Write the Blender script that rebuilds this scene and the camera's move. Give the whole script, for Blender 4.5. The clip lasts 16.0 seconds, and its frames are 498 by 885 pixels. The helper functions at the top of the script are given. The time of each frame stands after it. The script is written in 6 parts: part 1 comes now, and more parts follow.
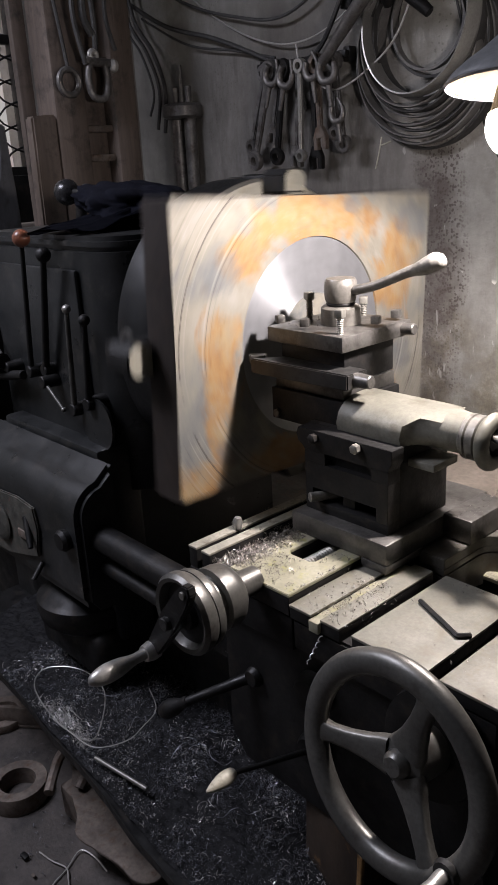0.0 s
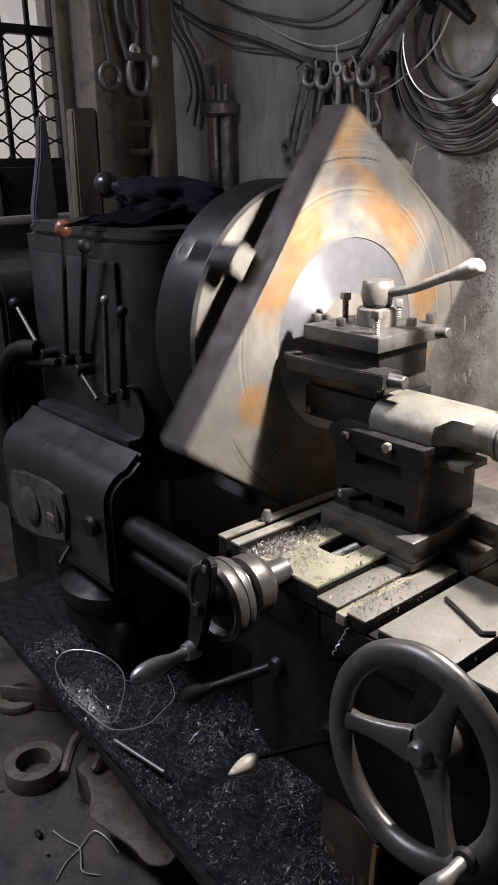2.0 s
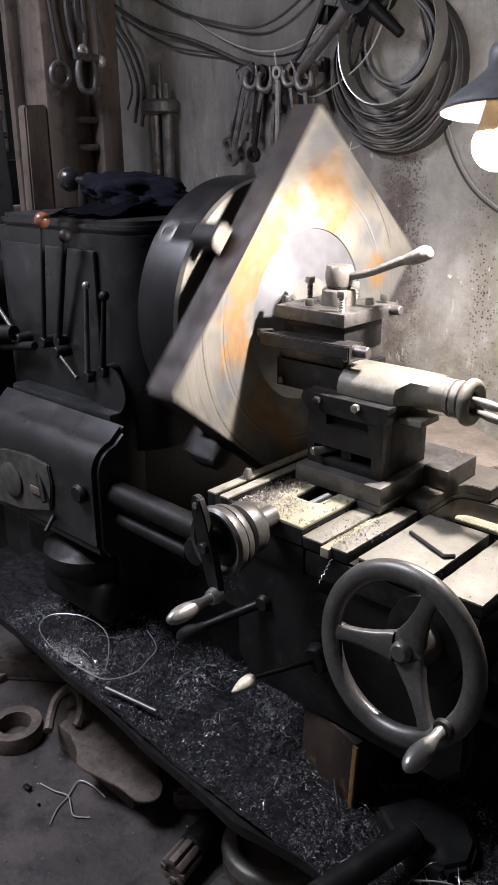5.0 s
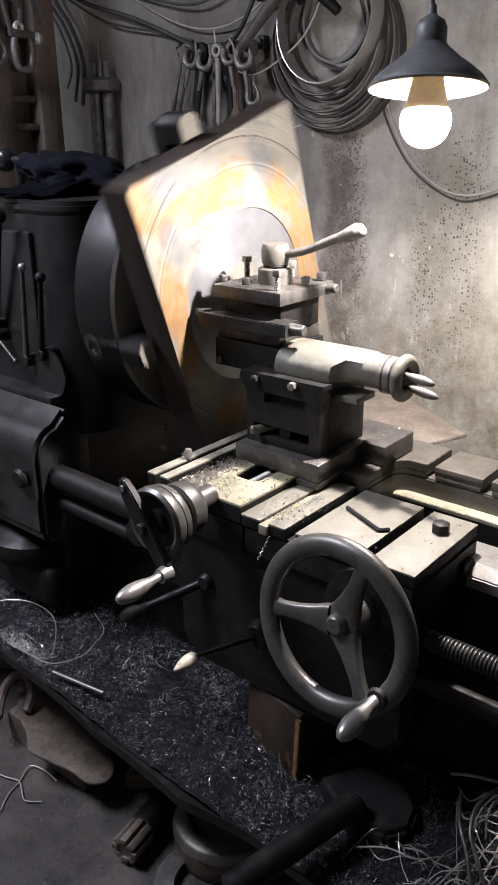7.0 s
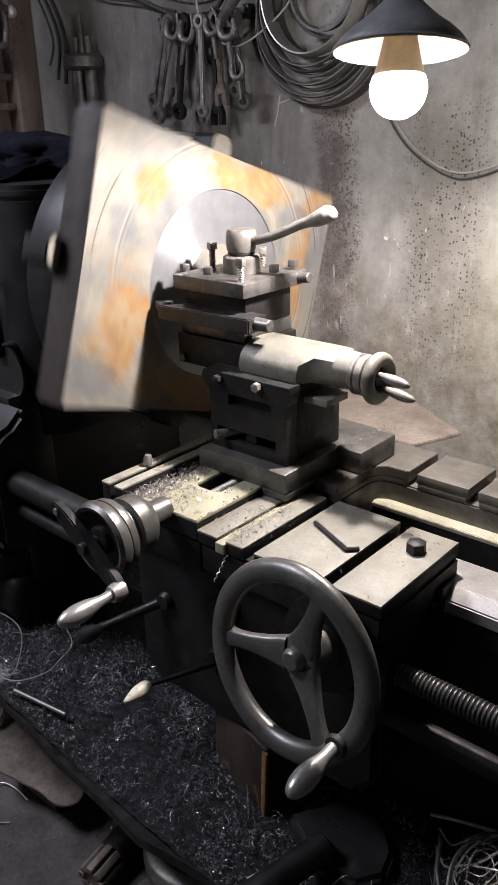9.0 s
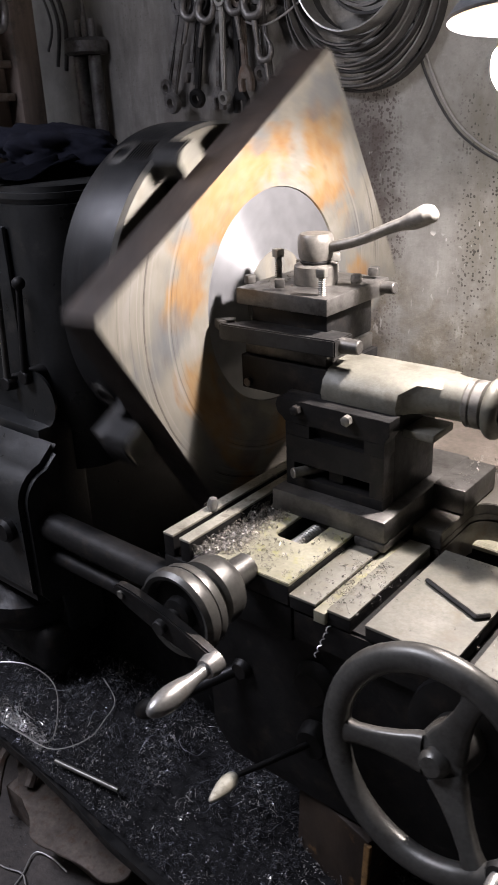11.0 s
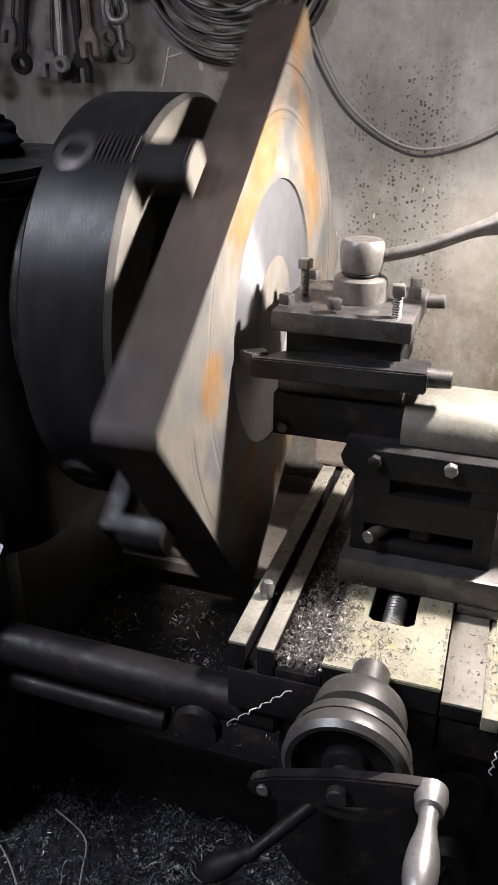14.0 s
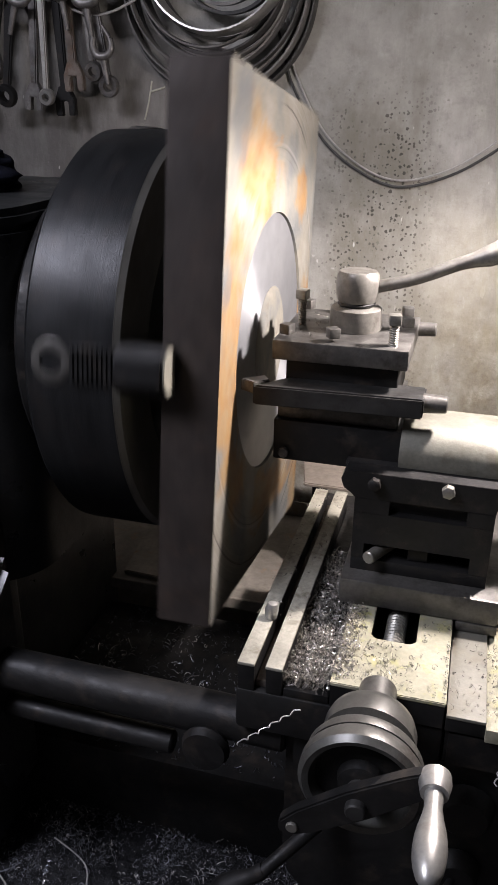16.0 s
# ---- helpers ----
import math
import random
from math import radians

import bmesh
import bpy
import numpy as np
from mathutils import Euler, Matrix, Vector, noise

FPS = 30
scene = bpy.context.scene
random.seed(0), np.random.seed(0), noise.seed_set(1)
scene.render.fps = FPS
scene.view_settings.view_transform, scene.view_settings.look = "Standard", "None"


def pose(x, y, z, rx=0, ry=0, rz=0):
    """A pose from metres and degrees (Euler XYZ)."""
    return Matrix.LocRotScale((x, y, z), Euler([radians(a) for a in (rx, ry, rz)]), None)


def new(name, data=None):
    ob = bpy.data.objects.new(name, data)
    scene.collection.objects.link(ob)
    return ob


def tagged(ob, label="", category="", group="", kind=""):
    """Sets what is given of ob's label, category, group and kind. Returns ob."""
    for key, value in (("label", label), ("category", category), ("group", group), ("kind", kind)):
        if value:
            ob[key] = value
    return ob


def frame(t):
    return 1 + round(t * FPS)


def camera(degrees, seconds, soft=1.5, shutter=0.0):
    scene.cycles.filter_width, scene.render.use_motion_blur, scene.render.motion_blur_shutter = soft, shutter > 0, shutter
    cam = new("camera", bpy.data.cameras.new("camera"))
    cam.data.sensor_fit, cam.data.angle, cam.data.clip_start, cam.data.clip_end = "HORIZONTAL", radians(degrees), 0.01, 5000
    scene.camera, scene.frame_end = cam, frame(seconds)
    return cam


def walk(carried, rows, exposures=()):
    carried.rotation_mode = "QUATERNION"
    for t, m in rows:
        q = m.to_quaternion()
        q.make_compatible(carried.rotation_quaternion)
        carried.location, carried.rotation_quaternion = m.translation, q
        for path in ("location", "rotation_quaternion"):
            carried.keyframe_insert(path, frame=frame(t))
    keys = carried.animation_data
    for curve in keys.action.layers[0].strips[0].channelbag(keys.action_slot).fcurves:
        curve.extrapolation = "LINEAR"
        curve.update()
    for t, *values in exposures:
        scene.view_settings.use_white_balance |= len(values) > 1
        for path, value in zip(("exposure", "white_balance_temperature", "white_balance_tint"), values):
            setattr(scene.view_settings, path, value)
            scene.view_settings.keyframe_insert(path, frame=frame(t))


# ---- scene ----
# Camera and its walk. Lathe axis along x, wall towards +y, z up; the face of the work is x = 0.
cam = camera(34.8, 16.0, soft=1.5, shutter=0.35)
METRES, START = 1.5, pose(1.033, -1.088, 1.54, -19.508, 3.064, 47.571)
ROWS = [
    (0.0, 0.0, 0.0, 0.0, -0.0, 0.0, -0.0),
    (0.5, -0.0105, -0.0147, -0.0065, 0.28, -0.1, -0.88),
    (1.0, -0.024, -0.0291, -0.0114, 0.85, -0.16, -1.77),
    (1.5, -0.0239, -0.0193, -0.0071, 1.16, -0.15, -2.32),
    (2.0, -0.0229, -0.0194, -0.0056, 0.89, -0.13, -2.46),
    (2.5, -0.0702, -0.0672, -0.0146, -0.19, -0.15, -2.29),
    (3.0, -0.0967, -0.1075, -0.0266, -1.61, -0.17, -2.01),
    (3.5, -0.111, -0.1265, -0.0379, -2.97, -0.17, -1.73),
    (6.0, -0.1039, -0.149, -0.0456, -6.73, -0.8, -0.3),
    (6.5, -0.0949, -0.1493, -0.0481, -7.6, -1.19, 0.01),
    (7.0, -0.0841, -0.147, -0.0482, -8.24, -1.6, 0.27),
    (7.5, -0.0693, -0.1361, -0.0465, -8.5, -1.99, 0.42),
    (8.0, -0.0521, -0.1192, -0.0393, -8.25, -2.27, 0.53),
    (10.5, -0.0126, 0.0511, 0.0047, -5.0, -3.37, 0.71),
    (11.0, -0.0894, 0.0817, 0.0238, -8.19, -3.61, 2.21),
    (11.5, -0.1698, 0.1197, 0.0352, -12.41, -3.82, 3.37),
    (12.0, -0.2067, 0.2014, 0.0585, -16.4, -4.22, 4.43),
    (12.5, -0.2287, 0.2728, 0.0794, -20.4, -4.7, 5.35),
    (13.0, -0.275, 0.3137, 0.0958, -24.11, -5.55, 6.06),
    (13.5, -0.2974, 0.3353, 0.1007, -26.75, -6.15, 6.47),
    (14.0, -0.3157, 0.3512, 0.1029, -28.94, -6.54, 6.49),
    (14.5, -0.3263, 0.3511, 0.1067, -30.2, -6.43, 6.39),
    (15.0, -0.3396, 0.3516, 0.1095, -31.01, -6.01, 6.42),
    (15.5, -0.3562, 0.3523, 0.1098, -31.54, -5.56, 6.66),
    (16.0, -0.3504, 0.3495, 0.1108, -31.38, -5.2, 6.99),
]
walk(cam, [(t, START @ pose(METRES * x, METRES * y, METRES * z, 90 + pitch, roll, yaw)) for t, x, y, z, yaw, pitch, roll in ROWS],
     exposures=[(0.0, 1.62, 6500, 20), (2.0, 1.76, 6500, 20), (3.5, 2.12, 6500, 20), (6.0, 2.28, 6500, 20), (8.0, 2.23, 6500, 20), (10.5, 1.75, 6500, 20), (11.5, 1.80, 6500, 20), (16.0, 1.87, 6500, 20)])

# ---- light ----
AXIS_Y, AXIS_Z = 0.005, 1.217          # the spindle's line
LAMP = Vector((0.430, -0.045, 1.618))  # middle of the shade's rim
world = bpy.data.worlds.new("world")
scene.world = world
world.use_nodes = True
_bg = world.node_tree.nodes["Background"]
_sky = world.node_tree.nodes.new("ShaderNodeTexSky")
_sky.sky_type, _sky.sun_disc = "NISHITA", False
_sky.sun_elevation, _sky.sun_rotation = radians(35), radians(200)
world.node_tree.links.new(_sky.outputs["Color"], _bg.inputs["Color"])
_bg.inputs["Strength"].default_value = 0.12
BULB_GLOW = 55.0     # emission of the bulb's glass
BULB_WATTS = 12.0    # of the light source inside it, which shines downwards from its opaque base

# an unseen roof light, added over the working side as cool daylight fill
FILL_OPENING = (-1.62, -0.62, -1.75, -0.95)       # its sides in the ceiling: x, x, y, y
_fill = bpy.data.lights.new("roof_fill", "AREA")
_fill.shape, _fill.size, _fill.size_y, _fill.energy, _fill.color = "RECTANGLE", FILL_OPENING[1] - FILL_OPENING[0] - 0.06, FILL_OPENING[3] - FILL_OPENING[2] - 0.06, 19.0, (0.84, 0.90, 1.0)
new("roof_fill", _fill).matrix_basis = pose((FILL_OPENING[0] + FILL_OPENING[1]) / 2, (FILL_OPENING[2] + FILL_OPENING[3]) / 2, 2.83)
# ---- materials ----
class Nodes:
    """A node material under construction."""

    def __init__(self, name):
        self.mat = bpy.data.materials.new(name)
        self.mat.use_nodes = True
        self.t = self.mat.node_tree
        self.bsdf = self.t.nodes["Principled BSDF"]
        self.co = self.t.nodes.new("ShaderNodeTexCoord").outputs["Object"]

    def link(self, a, b):
        self.t.links.new(a, b)

    def noise(self, scale, detail=4.0, rough=0.6, stretch=None, co=None, distortion=0.0):
        n = self.t.nodes.new("ShaderNodeTexNoise")
        n.inputs["Scale"].default_value, n.inputs["Detail"].default_value = scale, detail
        n.inputs["Roughness"].default_value, n.inputs["Distortion"].default_value = rough, distortion
        src = co or self.co
        if stretch:
            m = self.t.nodes.new("ShaderNodeMapping")
            m.inputs["Scale"].default_value = stretch
            self.link(src, m.inputs["Vector"])
            src = m.outputs["Vector"]
        self.link(src, n.inputs["Vector"])
        return n.outputs["Fac"]

    def ramp(self, fac, stops):
        r = self.t.nodes.new("ShaderNodeValToRGB")
        while len(r.color_ramp.elements) < len(stops):
            r.color_ramp.elements.new(0.5)
        for e, (p, c) in zip(r.color_ramp.elements, stops):
            e.position = p
            e.color = (c, c, c, 1) if isinstance(c, (int, float)) else (*c, 1)
        self.link(fac, r.inputs["Fac"])
        return r.outputs["Color"]

    def mix(self, fac, a, b, mode="MIX"):
        m = self.t.nodes.new("ShaderNodeMix")
        m.data_type, m.blend_type = "RGBA", mode
        for sock, v in ((m.inputs["Factor"], fac), (m.inputs["A"], a), (m.inputs["B"], b)):
            if isinstance(v, (int, float)):
                sock.default_value = v if sock.type == "VALUE" else (v, v, v, 1)
            elif isinstance(v, tuple):
                sock.default_value = (*v, 1)
            else:
                self.link(v, sock)
        return m.outputs["Result"]

    def math(self, op, a, b=0.0):
        m = self.t.nodes.new("ShaderNodeMath")
        m.operation = op
        for sock, v in zip(m.inputs, (a, b)):
            if isinstance(v, (int, float)):
                sock.default_value = v
            else:
                self.link(v, sock)
        return m.outputs["Value"]

    def sep(self, co=None):
        s = self.t.nodes.new("ShaderNodeSeparateXYZ")
        self.link(co or self.co, s.inputs["Vector"])
        return s.outputs["X"], s.outputs["Y"], s.outputs["Z"]

    def bump(self, height, strength=0.3, distance=0.002, after=None):
        b = self.t.nodes.new("ShaderNodeBump")
        b.inputs["Strength"].default_value, b.inputs["Distance"].default_value = strength, distance
        self.link(height, b.inputs["Height"])
        if after is not None:
            self.link(after, b.inputs["Normal"])
        self.link(b.outputs["Normal"], self.bsdf.inputs["Normal"])
        return b.outputs["Normal"]

    def put(self, **kw):
        for key, v in kw.items():
            sock = self.bsdf.inputs[{"color": "Base Color", "rough": "Roughness", "metal": "Metallic", "coat": "Coat Weight",
                                     "spec": "Specular IOR Level", "aniso": "Anisotropic", "tangent": "Tangent"}[key]]
            if isinstance(v, (int, float)):
                sock.default_value = v
            elif isinstance(v, tuple):
                sock.default_value = (*v, 1)
            else:
                self.link(v, sock)
        return self.mat


def surface(name, dark, light, scale=8.0, rough=(0.4, 0.7), metal=0.0, bump=0.25, grain=120.0, dirt=None, dirt_amount=0.5, stretch=None, spec=0.5):
    """A worn surface: two scales of mottling, grain in the relief, and dirt in patches of its own."""
    n = Nodes(name)
    big, fine = n.noise(scale, 6, 0.65, stretch), n.noise(grain, 3, 0.6, stretch)
    col = n.ramp(big, [(0.3, dark), (0.7, light)])
    col = n.mix(n.ramp(fine, [(0.35, 0.0), (0.75, 0.35)]), col, tuple(c * 0.45 for c in dark))
    if dirt:
        patch = n.noise(scale * 2.7, 8, 0.7)
        col = n.mix(n.ramp(patch, [(0.62 - 0.25 * dirt_amount, 0.0), (0.75 - 0.15 * dirt_amount, 0.85)]), col, dirt)
    r = n.ramp(n.noise(scale * 3, 5, 0.6), [(0.3, rough[0]), (0.7, rough[1])])
    n.bump(fine, bump, 0.0015)
    return n.put(color=col, rough=r, metal=metal, spec=spec)


def wall_material():
    """Damp concrete: blotches, runs, drifts of round mould specks, lime flecks, rusty foot, shade painted on the left.
    """
    n = Nodes("stained_concrete")
    x, y, z = n.sep()

    def span(v, a, b, soft):
        """One between a and b, with soft ends."""
        up = n.t.nodes.new("ShaderNodeMapRange")
        dn = n.t.nodes.new("ShaderNodeMapRange")
        for node, lo, hi in ((up, a - soft, a + soft), (dn, b + soft, b - soft)):
            node.interpolation_type = "SMOOTHSTEP"
            node.inputs["From Min"].default_value, node.inputs["From Max"].default_value = lo, hi
            n.link(v, node.inputs["Value"])
        return n.math("MULTIPLY", up.outputs["Result"], dn.outputs["Result"])

    def dots(scale, bend, keep, grow):
        """Round specks of uneven size, one in some of the cells."""
        at = n.t.nodes.new("ShaderNodeCombineXYZ")
        n.link(n.math("ADD", x, n.math("MULTIPLY", n.math("SUBTRACT", n.noise(55, 3, 0.7), 0.5), bend)), at.inputs["X"])
        n.link(n.math("ADD", z, n.math("MULTIPLY", n.math("SUBTRACT", n.noise(47, 3, 0.7), 0.5), bend)), at.inputs["Y"])
        v = n.t.nodes.new("ShaderNodeTexVoronoi")
        v.voronoi_dimensions = "2D"
        v.inputs["Scale"].default_value = scale
        n.link(at.outputs["Vector"], v.inputs["Vector"])
        cell = n.t.nodes.new("ShaderNodeSeparateColor")
        n.link(v.outputs["Color"], cell.inputs["Color"])
        size = n.math("MULTIPLY", n.math("SUBTRACT", cell.outputs["Red"], 1.0 - keep), grow)
        return n.ramp(n.math("SUBTRACT", size, v.outputs["Distance"]), [(0.0, 0.0), (0.05, 1.0)])

    wob = n.math("ADD", x, n.math("MULTIPLY", n.math("SUBTRACT", n.noise(7, 4, 0.65), 0.5), 0.16))
    zob = n.math("ADD", z, n.math("MULTIPLY", n.math("SUBTRACT", n.noise(5, 4, 0.65), 0.5), 0.4))
    col = n.ramp(n.noise(2.6, 9, 0.66), [(0.30, (0.20, 0.193, 0.168)), (0.5, (0.38, 0.37, 0.335)), (0.66, (0.55, 0.54, 0.50))])
    col = n.mix(n.ramp(n.noise(7.0, 7, 0.72, (1, 1, 0.16)), [(0.48, 0.0), (0.70, 0.6)]), col, (0.165, 0.155, 0.13))     # runs of damp
    col = n.mix(n.ramp(n.noise(13, 7, 0.75), [(0.54, 0.0), (0.74, 0.5)]), col, (0.47, 0.46, 0.43))                     # bare lime
    col = n.mix(n.ramp(n.noise(30, 6, 0.75), [(0.50, 0.0), (0.75, 0.45)]), col, (0.17, 0.16, 0.14))
    # a brown run from the hoses to the foot of the wall
    run = n.math("MULTIPLY", span(wob, -0.39, -0.27, 0.035), span(zob, 0.2, 1.56, 0.12))
    col = n.mix(n.math("MULTIPLY", run, n.ramp(n.noise(18, 6, 0.72), [(0.30, 0.55), (0.58, 0.95)])), col, (0.10, 0.08, 0.068))
    col = n.mix(n.math("MULTIPLY", n.math("MULTIPLY", span(wob, -0.38, -0.24, 0.04), span(zob, 0.9, 1.60, 0.1)), n.math("MULTIPLY", dots(120, 0.012, 0.7, 0.9), 0.8)), col, (0.075, 0.058, 0.05))
    # sooty stain behind the hung tools, carried higher to paint the dimness there
    soot_and_shade = n.math("MULTIPLY", span(wob, -1.35, -0.45, 0.16), span(zob, 1.05, 1.95, 0.16))
    col = n.mix(n.math("MULTIPLY", soot_and_shade, n.ramp(n.noise(6, 6, 0.7, (1.5, 1, 0.35)), [(0.36, 0.15), (0.58, 0.85)])), col, (0.075, 0.065, 0.058))
    # the whole left part darkened in colour, for the weaker lamplight there
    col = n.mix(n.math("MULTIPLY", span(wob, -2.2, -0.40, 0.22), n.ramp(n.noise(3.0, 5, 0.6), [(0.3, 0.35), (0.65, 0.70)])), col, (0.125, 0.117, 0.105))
    # mould in drifts
    drift = n.math("MULTIPLY", span(wob, -0.07, 0.15, 0.05), span(zob, 0.80, 1.52, 0.12))
    col = n.mix(n.math("MULTIPLY", drift, n.ramp(n.noise(8, 5, 0.7, (1, 1, 0.5)), [(0.36, 0.1), (0.60, 0.85)])), col, (0.185, 0.172, 0.135))
    thick = n.ramp(n.noise(8.5, 4, 0.65, (1.4, 1, 0.5)), [(0.34, 0.0), (0.46, 1.0)])
    col = n.mix(n.math("MULTIPLY", n.math("MULTIPLY", drift, thick), n.math("MULTIPLY", dots(105, 0.012, 0.60, 0.72), 0.88)), col, (0.052, 0.047, 0.04))
    col = n.mix(n.math("MULTIPLY", n.math("MULTIPLY", span(wob, -0.10, 0.17, 0.06), span(zob, 0.8, 1.75, 0.1)), n.math("MULTIPLY", dots(44, 0.024, 0.15, 1.2), 0.7)), col, (0.065, 0.058, 0.05))
    spread = n.ramp(n.noise(3.3, 4, 0.6, (1.4, 1, 0.6)), [(0.54, 0.0), (0.64, 0.4)])
    col = n.mix(n.math("MULTIPLY", spread, dots(90, 0.008, 0.40, 0.8)), col, (0.085, 0.075, 0.062))
    # lime that wept out in drips
    col = n.mix(n.math("MULTIPLY", span(n.math("ADD", z, n.math("MULTIPLY", x, 0.19)), 1.155, 1.172, 0.006), n.math("MULTIPLY", span(x, -0.30, -0.03, 0.02), dots(38, 0.016, 0.6, 0.8))), col, (0.64, 0.62, 0.57))
    col = n.mix(n.math("MULTIPLY", span(zob, 0.75, 1.5, 0.15), n.ramp(n.noise(36, 2, 0.5, (1.6, 1, 0.55)), [(0.715, 0.0), (0.74, 0.8)])), col, (0.58, 0.56, 0.52))
    low = span(zob, 0.3, 1.16, 0.1)
    col = n.mix(n.math("MULTIPLY", low, n.ramp(n.noise(42, 3, 0.6, (1.3, 1, 0.32)), [(0.64, 0.0), (0.68, 0.5)])), col, (0.60, 0.58, 0.53))
    splash = n.math("MULTIPLY", n.math("MULTIPLY", span(wob, 0.18, 1.3, 0.14), span(zob, 0.7, 1.34, 0.16)), n.ramp(n.noise(5.0, 7, 0.7, (1.3, 1, 0.5)), [(0.38, 0.0), (0.60, 0.62)]))
    col = n.mix(splash, col, (0.30, 0.265, 0.165))
    # rusty damp towards the foot of the wall
    damp = n.math("MULTIPLY", span(zob, -0.3, 1.03, 0.14), n.ramp(n.noise(6.5, 8, 0.75), [(0.36, 0.05), (0.58, 0.8)]))
    col = n.mix(damp, col, n.ramp(n.noise(16, 7, 0.75), [(0.38, (0.13, 0.108, 0.072)), (0.52, (0.235, 0.203, 0.14)), (0.66, (0.44, 0.41, 0.34))]))
    n.bump(n.noise(60, 6, 0.7), 0.5, 0.004, n.bump(n.noise(9, 5, 0.6), 0.4, 0.012))
    return n.put(color=col, rough=0.88)


def plate_face_material():
    """Flame-cut plate: pale scale at the rim, rust in broad patches round the circle, and the rings that the tool scored."""
    n = Nodes("scaled_plate")
    x, y, z = n.sep()
    ragged = n.math("MULTIPLY", n.math("SUBTRACT", n.noise(9, 8, 0.72, distortion=0.7), 0.5), 3.0)

    def patch(cy, cz, ry, rz):
        """A ragged oval patch: its middle and half sizes."""
        dy, dz = n.math("DIVIDE", n.math("SUBTRACT", y, cy), ry), n.math("DIVIDE", n.math("SUBTRACT", z, cz), rz)
        return n.math("SUBTRACT", 1.0, n.math("SQRT", n.math("ADD", n.math("MULTIPLY", dy, dy), n.math("MULTIPLY", dz, dz))))

    def patches(rows, lo, hi, top):
        best = patch(*rows[0])
        for row in rows[1:]:
            best = n.math("MAXIMUM", best, patch(*row))
        return n.ramp(n.math("ADD", best, ragged), [(lo, 0.0), (hi, top)])

    col = n.ramp(n.noise(6.5, 8, 0.72, distortion=0.8), [(0.34, (0.088, 0.093, 0.096)), (0.43, (0.128, 0.128, 0.118)), (0.53, (0.166, 0.155, 0.128)), (0.66, (0.205, 0.197, 0.176))])
    rust = n.ramp(n.noise(15, 7, 0.74), [(0.35, (0.165, 0.088, 0.036)), (0.50, (0.215, 0.125, 0.050)), (0.64, (0.215, 0.160, 0.090))])
    # rust round the faced circle and towards some of the edges
    broken = n.ramp(n.noise(20, 7, 0.75), [(0.34, 0.50), (0.54, 1.0)])
    col = n.mix(n.math("MULTIPLY", broken, patches([(0.02, 0.215, 0.20, 0.06), (0.245, 0.10, 0.07, 0.11), (-0.235, -0.05, 0.055, 0.14), (-0.31, -0.23, 0.07, 0.05), (-0.05, -0.215, 0.13, 0.05), (-0.18, 0.16, 0.06, 0.05), (0.21, -0.15, 0.05, 0.05)], -0.10, 0.35, 0.92)), col, rust)
    # blue-grey mill scale that is still on
    col = n.mix(n.math("MULTIPLY", broken, patches([(-0.24, 0.13, 0.06, 0.05), (0.29, 0.21, 0.06, 0.05), (0.10, 0.24, 0.05, 0.025), (-0.20, -0.17, 0.05, 0.04), (0.27, -0.06, 0.05, 0.06)], 0.15, 0.55, 0.7)), col, (0.088, 0.096, 0.102))
    col = n.mix(n.ramp(n.noise(28, 7, 0.76), [(0.56, 0.0), (0.68, 0.5)]), col, (0.090, 0.070, 0.050))
    col = n.mix(n.ramp(n.noise(70, 4, 0.7), [(0.60, 0.0), (0.70, 0.4)]), col, (0.22, 0.21, 0.19))
    radius = n.math("SQRT", n.math("ADD", n.math("MULTIPLY", y, y), n.math("MULTIPLY", z, z)))
    # scored rings, uneven in depth and spacing, thick in some sectors only
    along = n.t.nodes.new("ShaderNodeCombineXYZ")
    n.link(n.math("ADD", radius, n.math("MULTIPLY", n.noise(9, 2, 0.5), 0.004)), along.inputs["X"])
    line = n.noise(105, 3, 0.7, co=along.outputs["Vector"])
    far = n.ramp(radius, [(0.255, 0.0), (0.285, 1.0)])
    some = n.math("MULTIPLY", n.ramp(n.noise(6.2, 3, 0.55), [(0.40, 0.0), (0.48, 1.0)]), n.ramp(patch(0.34, 0.25, 0.34, 0.34), [(0.1, 1.0), (0.4, 0.0)]))
    where = n.math("MULTIPLY", far, some)
    score = n.math("MULTIPLY", where, n.ramp(line, [(0.575, 0.0), (0.605, 1.0), (0.64, 1.0), (0.68, 0.1)]))
    shine = n.math("MULTIPLY", where, n.ramp(line, [(0.38, 1.0), (0.45, 0.0)]))
    col = n.mix(n.math("MULTIPLY", score, 0.92), col, (0.030, 0.024, 0.024))
    col = n.mix(n.math("MULTIPLY", shine, 0.35), col, (0.28, 0.265, 0.245))
    tan = n.t.nodes.new("ShaderNodeTangent")
    tan.direction_type, tan.axis = "RADIAL", "X"
    n.bsdf.inputs["Anisotropic Rotation"].default_value = 0.25
    n.bump(n.math("SUBTRACT", n.noise(90, 5, 0.7), score), 0.3, 0.002)
    return n.put(color=col, rough=n.ramp(n.noise(8, 5), [(0.3, 0.62), (0.7, 0.80)]), metal=0.0, spec=0.12, aniso=0.2, tangent=tan.outputs["Tangent"])


